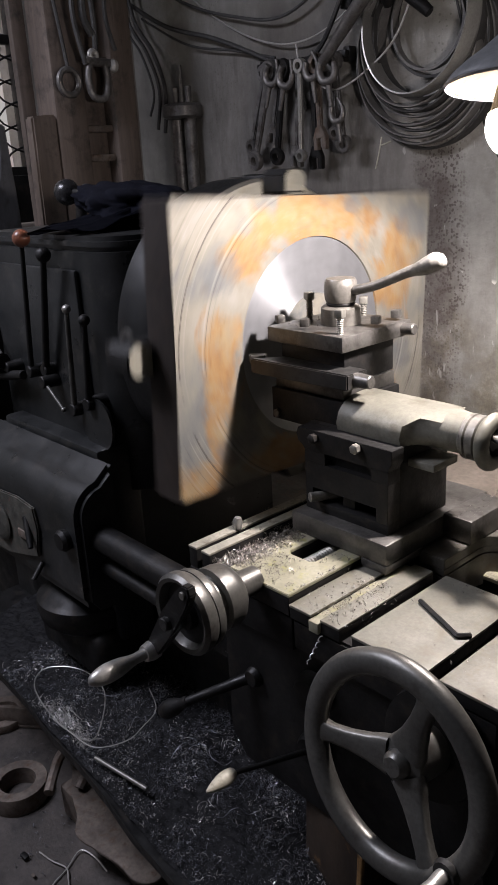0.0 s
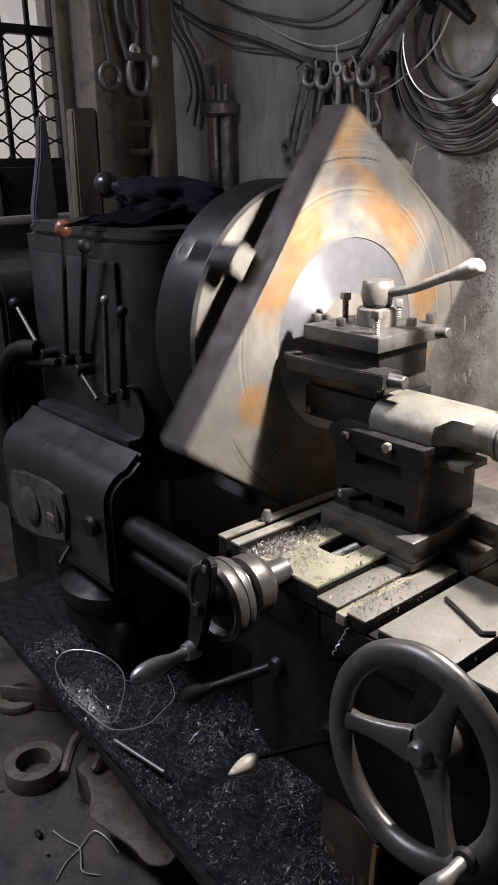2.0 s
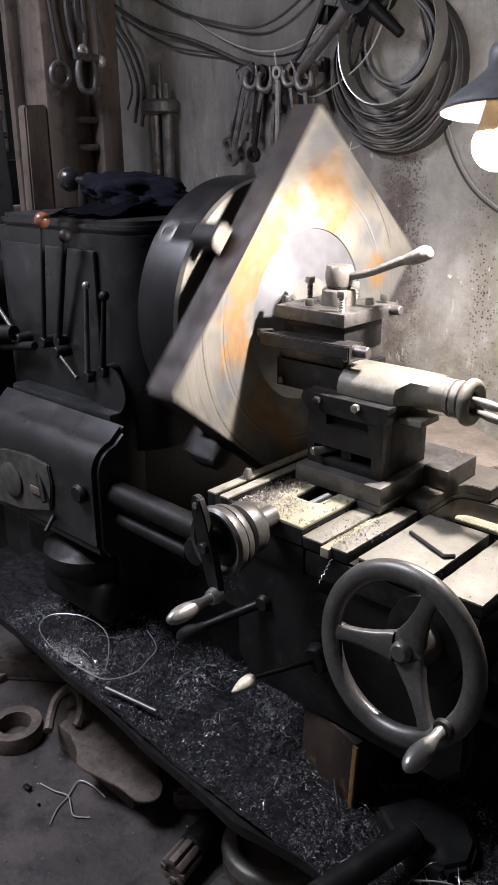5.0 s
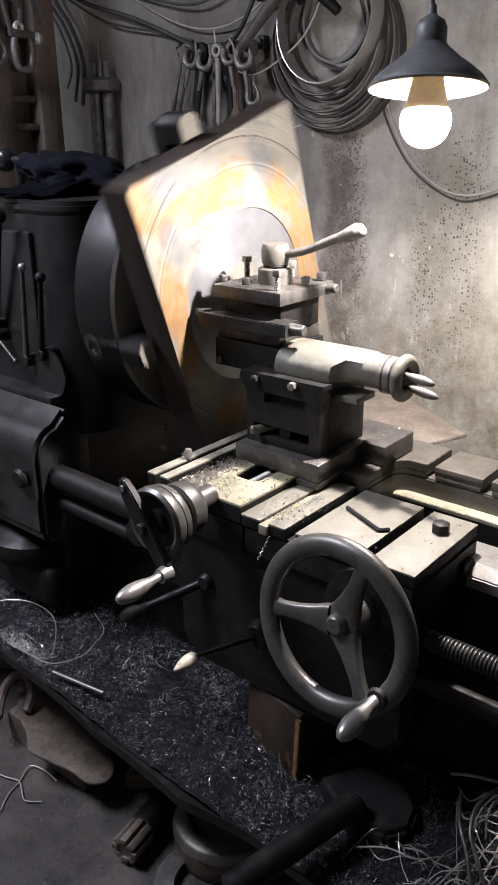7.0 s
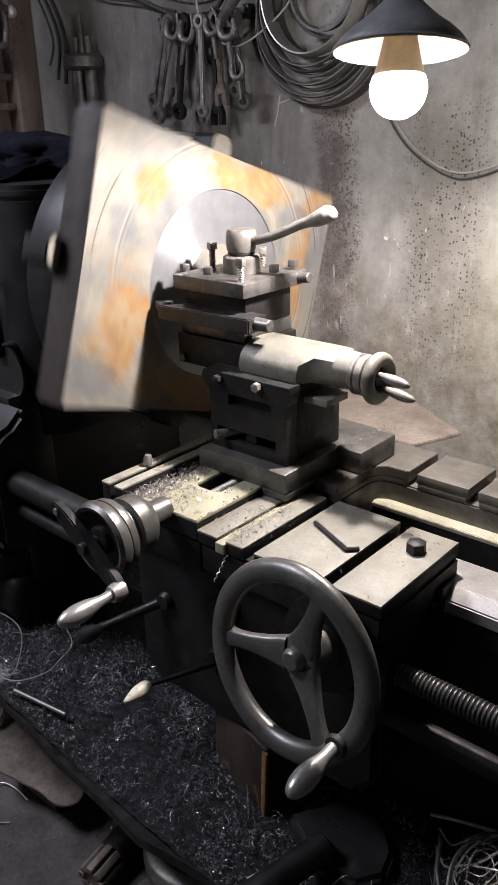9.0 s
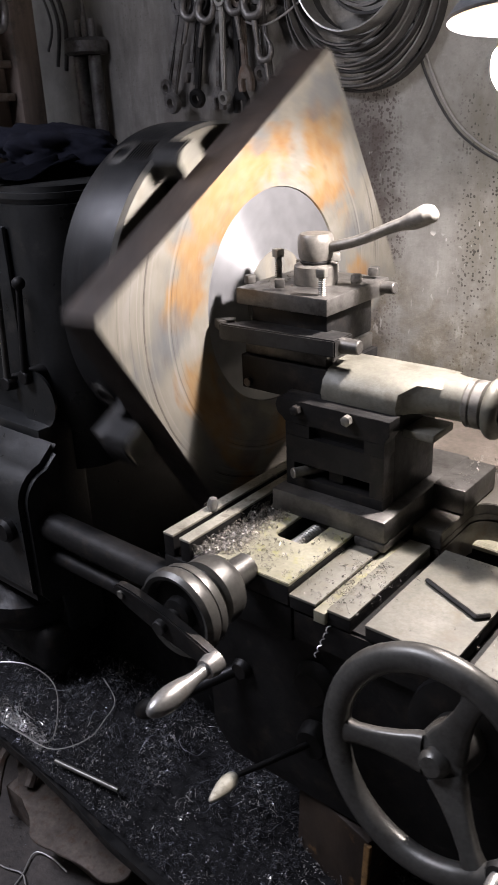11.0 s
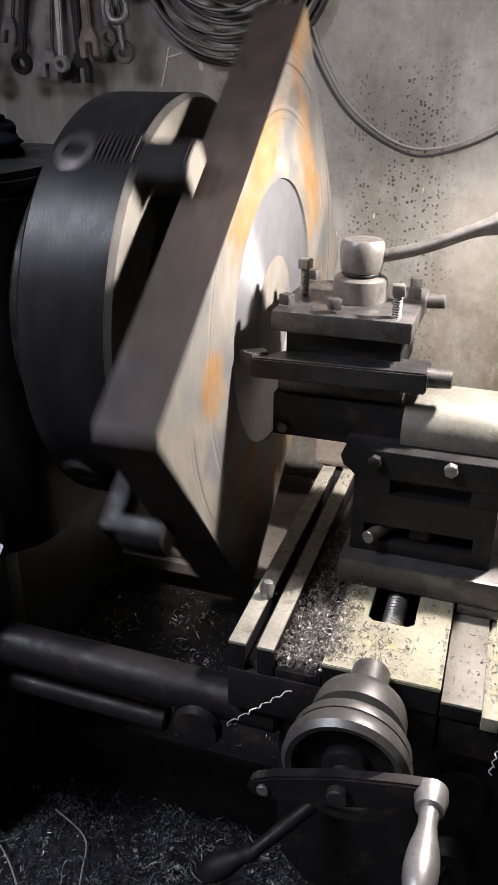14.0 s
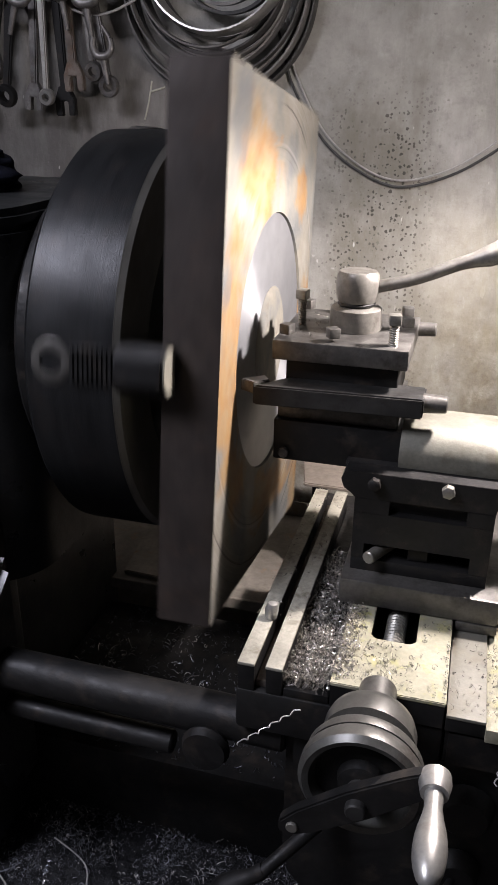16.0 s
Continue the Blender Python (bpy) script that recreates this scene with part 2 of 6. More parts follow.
def turned_material():
    """Freshly faced steel: fine rings round the spindle."""
    n = Nodes("turned_steel")
    x, y, z = n.sep()
    radius = n.math("SQRT", n.math("ADD", n.math("MULTIPLY", y, y), n.math("MULTIPLY", z, z)))
    ring = n.math("SINE", n.math("MULTIPLY", radius, 5200.0))
    tone = n.noise(30, 3)
    tan = n.t.nodes.new("ShaderNodeTangent")
    tan.direction_type, tan.axis = "RADIAL", "X"
    n.bsdf.inputs["Anisotropic Rotation"].default_value = 0.25
    n.bump(ring, 0.02, 0.0004)
    return n.put(color=n.ramp(tone, [(0.3, (0.180, 0.184, 0.192)), (0.7, (0.225, 0.230, 0.238))]), rough=0.50, metal=0.50, aniso=0.85, tangent=tan.outputs["Tangent"])


def glow(name, color, strength):
    n = Nodes(name)
    n.bsdf.inputs["Emission Color"].default_value = (*color, 1)
    n.bsdf.inputs["Emission Strength"].default_value = strength
    return n.put(color=color, rough=0.3)


def yard_material():
    """A bright yard out of focus behind the window: pale haze with a pink wall in it."""
    n = Nodes("hazy_daylight")
    col = n.mix(n.ramp(n.noise(2.2, 3, 0.5), [(0.45, 0.0), (0.6, 1.0)]), (0.74, 0.71, 0.60), (0.70, 0.53, 0.42))
    col = n.mix(n.ramp(n.noise(9, 4, 0.6, (1, 1, 0.4)), [(0.5, 0.0), (0.7, 0.6)]), col, (0.42, 0.40, 0.36))
    n.link(col, n.bsdf.inputs["Emission Color"])
    n.bsdf.inputs["Emission Strength"].default_value = 0.155
    return n.put(color=(0.3, 0.3, 0.3), rough=0.9)


M_WALL = wall_material()
M_FLOOR = surface("oily_earth_floor", (0.030, 0.026, 0.023), (0.115, 0.096, 0.085), 3.5, (0.45, 0.85), 0, 0.8, 90, (0.012, 0.011, 0.011), 0.6)
M_CEIL = surface("sooty_ceiling", (0.06, 0.06, 0.06), (0.14, 0.133, 0.126), 2.0, (0.8, 0.95), 0, 0.4)
M_IRON = surface("oily_machine_paint", (0.008, 0.009, 0.0095), (0.028, 0.029, 0.029), 5, (0.24, 0.52), 0.0, 0.2, 130, (0.052, 0.047, 0.041), 0.25)
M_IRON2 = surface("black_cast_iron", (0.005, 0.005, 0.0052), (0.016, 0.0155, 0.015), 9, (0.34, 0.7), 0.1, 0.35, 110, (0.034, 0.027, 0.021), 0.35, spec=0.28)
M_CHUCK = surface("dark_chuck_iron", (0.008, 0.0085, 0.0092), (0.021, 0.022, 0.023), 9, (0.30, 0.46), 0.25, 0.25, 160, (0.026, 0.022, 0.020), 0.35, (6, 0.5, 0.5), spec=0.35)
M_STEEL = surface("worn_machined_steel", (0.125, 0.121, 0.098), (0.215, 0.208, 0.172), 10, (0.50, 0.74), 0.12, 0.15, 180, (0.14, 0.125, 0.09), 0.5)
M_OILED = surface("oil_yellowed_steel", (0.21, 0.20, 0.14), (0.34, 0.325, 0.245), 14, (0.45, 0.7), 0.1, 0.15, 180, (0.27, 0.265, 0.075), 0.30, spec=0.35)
M_POST = surface("grey_tool_steel", (0.075, 0.073, 0.068), (0.18, 0.172, 0.16), 12, (0.3, 0.5), 0.65, 0.15, 180, (0.05, 0.045, 0.04), 0.5)
M_BRIGHT = surface("polished_steel", (0.35, 0.345, 0.325), (0.48, 0.47, 0.445), 9, (0.30, 0.40), 0.7, 0.06, 220, (0.25, 0.22, 0.17), 0.2)
M_SATIN = surface("satin_steel", (0.21, 0.203, 0.18), (0.34, 0.33, 0.295), 16, (0.34, 0.5), 0.7, 0.08, 220, (0.16, 0.14, 0.11), 0.3)
M_WHEEL = surface("hand_worn_iron", (0.090, 0.089, 0.082), (0.175, 0.172, 0.158), 10, (0.30, 0.46), 0.6, 0.08, 200, (0.06, 0.05, 0.045), 0.4)
M_EDGE = surface("flame_cut_scale", (0.014, 0.010, 0.008), (0.052, 0.038, 0.030), 8, (0.5, 0.8), 0.2, 0.4, 90, (0.048, 0.028, 0.019), 0.3, (1, 0.5, 0.5))
M_FACE, M_TURNED = plate_face_material(), turned_material()
M_WOOD = surface("oily_wood", (0.016, 0.011, 0.008), (0.055, 0.036, 0.023), 7, (0.5, 0.8), 0, 0.5, 70, (0.30, 0.16, 0.06), 0.12, (1, 1, 0.2))
M_BEAM = surface("sooty_timber", (0.075, 0.057, 0.046), (0.185, 0.142, 0.115), 4, (0.6, 0.85), 0, 0.6, 60, (0.02, 0.018, 0.016), 0.4, (1.5, 1.5, 0.15))
M_RUST = surface("rusty_scrap", (0.075, 0.06, 0.05), (0.22, 0.18, 0.15), 16, (0.5, 0.8), 0.25, 0.4, 110, (0.09, 0.045, 0.022), 0.4)
M_SWARF = surface("blued_swarf", (0.012, 0.014, 0.020), (0.40, 0.41, 0.45), 90, (0.2, 0.4), 0.55, 0.1, 100)
M_CURL = surface("grey_steel_curls", (0.09, 0.082, 0.070), (0.74, 0.70, 0.64), 110, (0.16, 0.34), 0.55, 0.1, 100)
M_CHIP = surface("bright_swarf", (0.55, 0.53, 0.51), (0.88, 0.86, 0.83), 40, (0.18, 0.35), 0.5, 0.1, 100)
M_HEAP = surface("packed_black_swarf", (0.003, 0.003, 0.0035), (0.013, 0.013, 0.0145), 160, (0.5, 0.8), 0.0, 1.0, 420, spec=0.2)
M_RUBBER = surface("grey_rubber_hose", (0.10, 0.097, 0.093), (0.20, 0.194, 0.186), 12, (0.45, 0.7), 0, 0.15, 150, (0.16, 0.15, 0.14), 0.2)
M_CABLE = surface("dusty_black_cable", (0.03, 0.03, 0.03), (0.075, 0.073, 0.07), 20, (0.5, 0.75), 0, 0.1, 150)
M_WIRE = surface("pale_wire", (0.38, 0.37, 0.35), (0.55, 0.53, 0.50), 20, (0.35, 0.5), 0.4, 0.05, 150)
M_TOOL = surface("old_wrench_steel", (0.09, 0.085, 0.08), (0.26, 0.25, 0.24), 14, (0.35, 0.6), 0.6, 0.2, 140, (0.06, 0.045, 0.035), 0.4)
M_CLOTH = surface("navy_cloth", (0.003, 0.0035, 0.007), (0.008, 0.009, 0.015), 14, (0.85, 0.97), 0, 0.8, 300, spec=0.08)
M_BALL = surface("red_brown_knob", (0.14, 0.05, 0.03), (0.24, 0.09, 0.05), 20, (0.25, 0.4), 0, 0.05)
M_CREAM = surface("cream_enamel", (0.40, 0.385, 0.31), (0.56, 0.54, 0.45), 40, (0.3, 0.45), 0, 0.05, 160, (0.20, 0.18, 0.13), 0.4)
# enamel lightened in colour for the haze of glare round the bulb
M_SHADE = surface("hazed_enamel", (0.13, 0.135, 0.14), (0.25, 0.255, 0.262), 9, (0.4, 0.6), 0.1, 0.1)
M_SHAFT = surface("oil_black_steel", (0.022, 0.022, 0.022), (0.06, 0.059, 0.056), 20, (0.35, 0.55), 0.5, 0.1, 160, (0.02, 0.018, 0.016), 0.4)
M_DUST = surface("dusty_worn_paint", (0.018, 0.0175, 0.015), (0.085, 0.082, 0.066), 26, (0.6, 0.85), 0, 0.4, 120, (0.10, 0.042, 0.030), 0.25)
M_LINING = surface("aged_cream_enamel", (0.085, 0.062, 0.032), (0.14, 0.108, 0.062), 14, (0.5, 0.7), 0, 0.05)
M_REAR = surface("grey_slide_steel", (0.075, 0.070, 0.060), (0.165, 0.156, 0.135), 12, (0.35, 0.55), 0.35, 0.15, 180, (0.10, 0.075, 0.05), 0.35)
M_PLANK = surface("blue_grey_board", (0.040, 0.041, 0.045), (0.085, 0.086, 0.092), 6, (0.6, 0.85), 0, 0.4, 80, (0.02, 0.019, 0.018), 0.4, (1.5, 1.5, 0.2))
M_LEVER = surface("worn_lever_steel", (0.095, 0.090, 0.080), (0.21, 0.20, 0.178), 18, (0.32, 0.55), 0.35, 0.15, 160, (0.07, 0.06, 0.05), 0.35)
M_HOUSING = surface("oily_grey_casting", (0.105, 0.102, 0.082), (0.19, 0.184, 0.15), 12, (0.40, 0.62), 0.2, 0.2, 150, (0.085, 0.076, 0.054), 0.4)
M_SPLIT = surface("split_pale_wood", (0.16, 0.085, 0.03), (0.42, 0.24, 0.09), 30, (0.6, 0.8), 0, 0.4, 90, (0.03, 0.02, 0.014), 0.5, (1, 1, 0.3))
M_BALLDARK = surface("black_ball_enamel", (0.012, 0.012, 0.013), (0.025, 0.025, 0.026), 14, (0.2, 0.35), 0, 0.05)
M_BRICK = surface("rusty_tin", (0.16, 0.135, 0.11), (0.30, 0.26, 0.22), 12, (0.75, 0.9), 0, 0.6, 90)
M_TRAY = surface("dusty_sheet_metal", (0.13, 0.115, 0.095), (0.27, 0.245, 0.21), 7, (0.6, 0.85), 0, 0.4, 90, (0.22, 0.13, 0.07), 0.25)
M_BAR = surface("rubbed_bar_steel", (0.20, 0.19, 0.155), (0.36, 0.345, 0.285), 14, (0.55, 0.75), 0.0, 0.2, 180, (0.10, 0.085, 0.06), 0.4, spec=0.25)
M_BULB = glow("bulb_glass", (1.0, 0.95, 0.885), BULB_GLOW)
M_SKY = yard_material()

# ---- mesh tools ----
def finish(bm, angle=38.0):
    bmesh.ops.recalc_face_normals(bm, faces=bm.faces)
    for f in bm.faces:
        f.smooth = True
    for e in bm.edges:
        e.smooth = len(e.link_faces) == 2 and e.calc_face_angle(0.0) < radians(angle)


def part(name, bm, material, parent=None, label="", angle=38.0):
    """Links a bmesh as one mesh object, under a thing or a part."""
    finish(bm, angle)
    me = bpy.data.meshes.new(name)
    bm.to_mesh(me)
    bm.free()
    me.materials.append(material)
    ob = new(name, me)
    if parent:
        ob.parent = parent
    if label:
        ob["label"] = label
    return ob


def thing(name, label, category, m=None, group="", kind=""):
    """An Empty that holds the parts of a thing."""
    ob = new(name)
    ob.empty_display_size = 0.05
    if m is not None:
        ob.matrix_basis = m
    return tagged(ob, label, category, group, kind)


def add_box(bm, x0, x1, y0, y1, z0, z1, bev=0.003, seg=2, m=None):
    res = bmesh.ops.create_cube(bm, size=1.0, matrix=Matrix.Translation(((x0 + x1) / 2, (y0 + y1) / 2, (z0 + z1) / 2)) @ Matrix.Diagonal((x1 - x0, y1 - y0, z1 - z0, 1)))
    verts = res["verts"]
    if bev > 0:
        edges = list({e for v in verts for e in v.link_edges})
        r = bmesh.ops.bevel(bm, geom=edges, offset=bev, segments=seg, affect="EDGES", profile=0.5, clamp_overlap=True)
        verts = list({v for v in verts if v.is_valid} | set(r["verts"]))
    if m is not None:
        bmesh.ops.transform(bm, matrix=m, verts=verts)
    return bm


def box(*a, **k):
    return add_box(bmesh.new(), *a, **k)


def basis(d):
    """Two directions square to d."""
    d = Vector(d).normalized()
    u = d.orthogonal().normalized()
    return u, d.cross(u)


def add_spin(bm, profile, at, axis, seg=32, closed=False):
    """A solid of revolution: profile rows (radius, height along the axis)."""
    at, d = Vector(at), Vector(axis).normalized()
    u, w = basis(d)
    rings = []
    for r, h in profile:
        if r < 1e-6:
            rings.append([bm.verts.new(at + d * h)])
        else:
            rings.append([bm.verts.new(at + d * h + (u * math.cos(a) + w * math.sin(a)) * r) for a in (2 * math.pi * i / seg for i in range(seg))])
    pairs = list(zip(rings, rings[1:])) + ([(rings[-1], rings[0])] if closed else [])
    for a, b in pairs:
        for i in range(seg):
            j = (i + 1) % seg
            if len(a) == 1 and len(b) == 1:
                break
            if len(a) == 1:
                bm.faces.new((a[0], b[i], b[j]))
            elif len(b) == 1:
                bm.faces.new((a[i], a[j], b[0]))
            else:
                bm.faces.new((a[i], a[j], b[j], b[i]))
    return bm


def spin(*a, **k):
    return add_spin(bmesh.new(), *a, **k)


def add_rod(bm, p0, p1, r0, r1=None, seg=20, bev=None):
    r1 = r0 if r1 is None else r1
    p0, p1 = Vector(p0), Vector(p1)
    n = (p1 - p0).length
    b = min(r0, r1) * 0.15 if bev is None else bev
    return add_spin(bm, [(0, 0), (r0 - b, 0), (r0, b), (r1, n - b), (r1 - b, n), (0, n)], p0, p1 - p0, seg)


def rod(*a, **k):
    return add_rod(bmesh.new(), *a, **k)


def smooth_path(pts, steps=8, closed=False):
    pts = [Vector(p) for p in pts]
    out, n = [], len(pts)
    for i in range(n if closed else n - 1):
        if closed:
            a, b, c, d = pts[i - 1], pts[i], pts[(i + 1) % n], pts[(i + 2) % n]
        else:
            a, b, c, d = pts[max(i - 1, 0)], pts[i], pts[i + 1], pts[min(i + 2, n - 1)]
        for k in range(steps):
            t = k / steps
            out.append(0.5 * ((2 * b) + (c - a) * t + (2 * a - 5 * b + 4 * c - d) * t * t + (3 * b - a - 3 * c + d) * t ** 3))
    if not closed:
        out.append(pts[-1])
    return out


def add_tube(bm, pts, r, seg=8, steps=6, closed=False, rough=True):
    """A round bar along a smooth path; r is a radius or one radius for each given point."""
    path = smooth_path(pts, steps, closed) if rough else [Vector(p) for p in pts]
    n = len(path)
    rings, u = [], None
    for i, p in enumerate(path):
        a = path[i - 1] if (i or closed) else p
        b = path[(i + 1) % n] if (i < n - 1 or closed) else p
        d = (b - a).normalized()
        u = basis(d)[0] if u is None else (u - d * u.dot(d)).normalized()
        w = d.cross(u)
        if isinstance(r, (list, tuple)):
            f = i / max(n - 1, 1) * (len(r) - 1)
            k = min(int(f), len(r) - 2)
            rr = r[k] + (r[k + 1] - r[k]) * (f - k)
        else:
            rr = r
        rings.append([bm.verts.new(p + (u * math.cos(q) + w * math.sin(q)) * rr) for q in (2 * math.pi * j / seg for j in range(seg))])
    for a, b in list(zip(rings, rings[1:])) + ([(rings[-1], rings[0])] if closed else []):
        for j in range(seg):
            bm.faces.new((a[j], a[(j + 1) % seg], b[(j + 1) % seg], b[j]))
    if not closed:
        bm.faces.new(rings[0]), bm.faces.new(rings[-1])
    return bm


def tube(*a, **k):
    return add_tube(bmesh.new(), *a, **k)


def add_prism(bm, outline, x0, x1, axis="x"):
    """An outline of two coordinates pushed along an axis: x takes (y, z), y takes (x, z), z takes (x, y)."""
    def at(p, h):
        return {"x": (h, p[0], p[1]), "y": (p[0], h, p[1]), "z": (p[0], p[1], h)}[axis]
    a, b = [bm.verts.new(at(p, x0)) for p in outline], [bm.verts.new(at(p, x1)) for p in outline]
    n = len(outline)
    for i in range(n):
        bm.faces.new((a[i], a[(i + 1) % n], b[(i + 1) % n], b[i]))
    bm.faces.new(a), bm.faces.new(b)
    return bm


def prism(outline, x0, x1, axis="x", bev=0.0):
    bm = add_prism(bmesh.new(), outline, x0, x1, axis)
    if bev:
        bmesh.ops.recalc_face_normals(bm, faces=bm.faces)
        edges = [e for e in bm.edges if e.calc_face_angle(0.0) > radians(25)]
        bmesh.ops.bevel(bm, geom=edges, offset=bev, segments=2, affect="EDGES", clamp_overlap=True)
    return bm


def arc(cx, cy, r, a0, a1, n=8):
    return [(cx + r * math.cos(radians(a0 + (a1 - a0) * i / n)), cy + r * math.sin(radians(a0 + (a1 - a0) * i / n))) for i in range(n + 1)]


def add_hex(bm, at, axis, across, height, bev=0.0015):
    """A hexagon head or nut, with chamfered rim."""
    r = across / math.sqrt(3)
    return add_spin(bm, [(0, 0), (r, 0), (r, height - bev), (r - bev * 1.5, height), (0, height)], at, axis, 6)


def add_thread(bm, p0, p1, r, pitch, depth, seg=14):
    """A bar with a screw's grooves."""
    p0, p1 = Vector(p0), Vector(p1)
    n = max(int((p1 - p0).length / pitch), 1)
    prof = [(0, 0)]
    for i in range(n):
        prof += [(r - depth, i * pitch), (r, (i + 0.35) * pitch), (r, (i + 0.6) * pitch)]
    prof += [(r - depth, n * pitch), (0, n * pitch)]
    return add_spin(bm, prof, p0, p1 - p0, seg)


def curl(rng, size, twist=1.0):
    """The middle line of one chip of swarf."""
    kind = rng.random()
    turns, rad_, length = rng.uniform(0.3, 1.6), size * rng.uniform(0.12, 0.45), size * rng.uniform(0.3, 1.6)
    if kind < 0.35:
        rad_, turns = size * rng.uniform(0.5, 1.2), rng.uniform(0.1, 0.45)
    turns *= twist
    k = 5 if turns < 0.5 else (9 if turns < 1.7 else 16)
    return [Vector((rad_ * math.cos(2 * math.pi * turns * i / k), rad_ * math.sin(2 * math.pi * turns * i / k), length * (i / k - 0.5))) for i in range(k + 1)]


def swarf(name, places, size, width, material, seed, twist=1.0):
    """Loose chips as one mesh of bent ribbons; places is a function that gives the next spot."""
    rng = random.Random(seed)
    verts, faces = [], []
    for spot, grow in places(rng):
        pts = curl(rng, size * grow, twist)
        turn = Euler((rng.uniform(-0.5, 0.5) + math.pi / 2 * (rng.random() < 0.8), rng.uniform(-0.4, 0.4), rng.uniform(0, 6.28))).to_matrix()
        side = Vector((rng.uniform(-1, 1), rng.uniform(-1, 1), rng.uniform(-1, 1))).normalized() * width * rng.uniform(0.5, 1.4)
        low = min((turn @ p).z for p in pts)
        base = len(verts)
        for p in pts:
            q = turn @ p + Vector(spot) - Vector((0, 0, low * 0.8))
            verts += [q - side * 0.5, q + side * 0.5]
        faces += [(base + 2 * i, base + 2 * i + 1, base + 2 * i + 3, base + 2 * i + 2) for i in range(len(pts) - 1)]
    me = bpy.data.meshes.new(name)
    me.from_pydata([tuple(v) for v in verts], [], faces)
    me.materials.append(material)
    return new(name, me)

# ---- the room ----
X_END, X_FAR, Y_BACK, Y_NEAR, TOP = -1.72, 2.7, 0.86, -2.6, 2.75


def build_room():
    floor = part("floor", box(X_END - 0.2, X_FAR + 0.2, Y_NEAR - 0.2, Y_BACK + 0.2, -0.15, 0.0, bev=0), M_FLOOR)
    tagged(floor, "black oily earth floor strewn with scrap", "floor", kind="structure")
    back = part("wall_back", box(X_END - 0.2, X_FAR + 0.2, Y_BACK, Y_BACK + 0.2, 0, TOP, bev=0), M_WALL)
    tagged(back, "grey concrete wall stained with damp and mould specks", "wall", kind="structure")
    # near and far walls are unseen, dark so that little light bounces back
    near = part("wall_near", box(X_END - 0.2, X_FAR + 0.2, Y_NEAR - 0.2, Y_NEAR, 0, TOP, bev=0), M_CEIL)
    tagged(near, "dark concrete wall out of view, toned to hold back bounced light", "wall", kind="structure")
    far = part("wall_far", box(X_FAR, X_FAR + 0.2, Y_NEAR, Y_BACK, 0, TOP, bev=0), M_CEIL)
    tagged(far, "dark concrete wall out of view, toned to hold back bounced light", "wall", kind="structure")
    bm = bmesh.new()                       # the ceiling goes round the added roof light
    for x0, x1, y0, y1 in ((X_END - 0.2, FILL_OPENING[0], Y_NEAR - 0.2, Y_BACK + 0.2), (FILL_OPENING[1], X_FAR + 0.2, Y_NEAR - 0.2, Y_BACK + 0.2), (FILL_OPENING[0], FILL_OPENING[1], Y_NEAR - 0.2, FILL_OPENING[2]), (FILL_OPENING[0], FILL_OPENING[1], FILL_OPENING[3], Y_BACK + 0.2)):
        add_box(bm, x0, x1, y0, y1, TOP, TOP + 0.15, bev=0)
    ceil = part("ceiling", bm, M_CEIL)
    tagged(ceil, "sooty grey ceiling", "ceiling", kind="structure")
    bm = bmesh.new()                       # the end wall goes round the window's opening
    for y0, y1, z0, z1 in ((Y_NEAR, WIN[0], 0, TOP), (WIN[1], Y_BACK, 0, TOP), (WIN[0], WIN[1], 0, WIN[2]), (WIN[0], WIN[1], WIN[3], TOP)):
        add_box(bm, X_END - 0.2, X_END, y0, y1, z0, z1, bev=0)
    bmesh.ops.remove_doubles(bm, verts=bm.verts, dist=1e-5)
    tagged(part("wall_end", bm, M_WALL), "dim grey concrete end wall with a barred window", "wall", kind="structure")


WIN = (-0.45, 0.405, 1.535, 2.45)


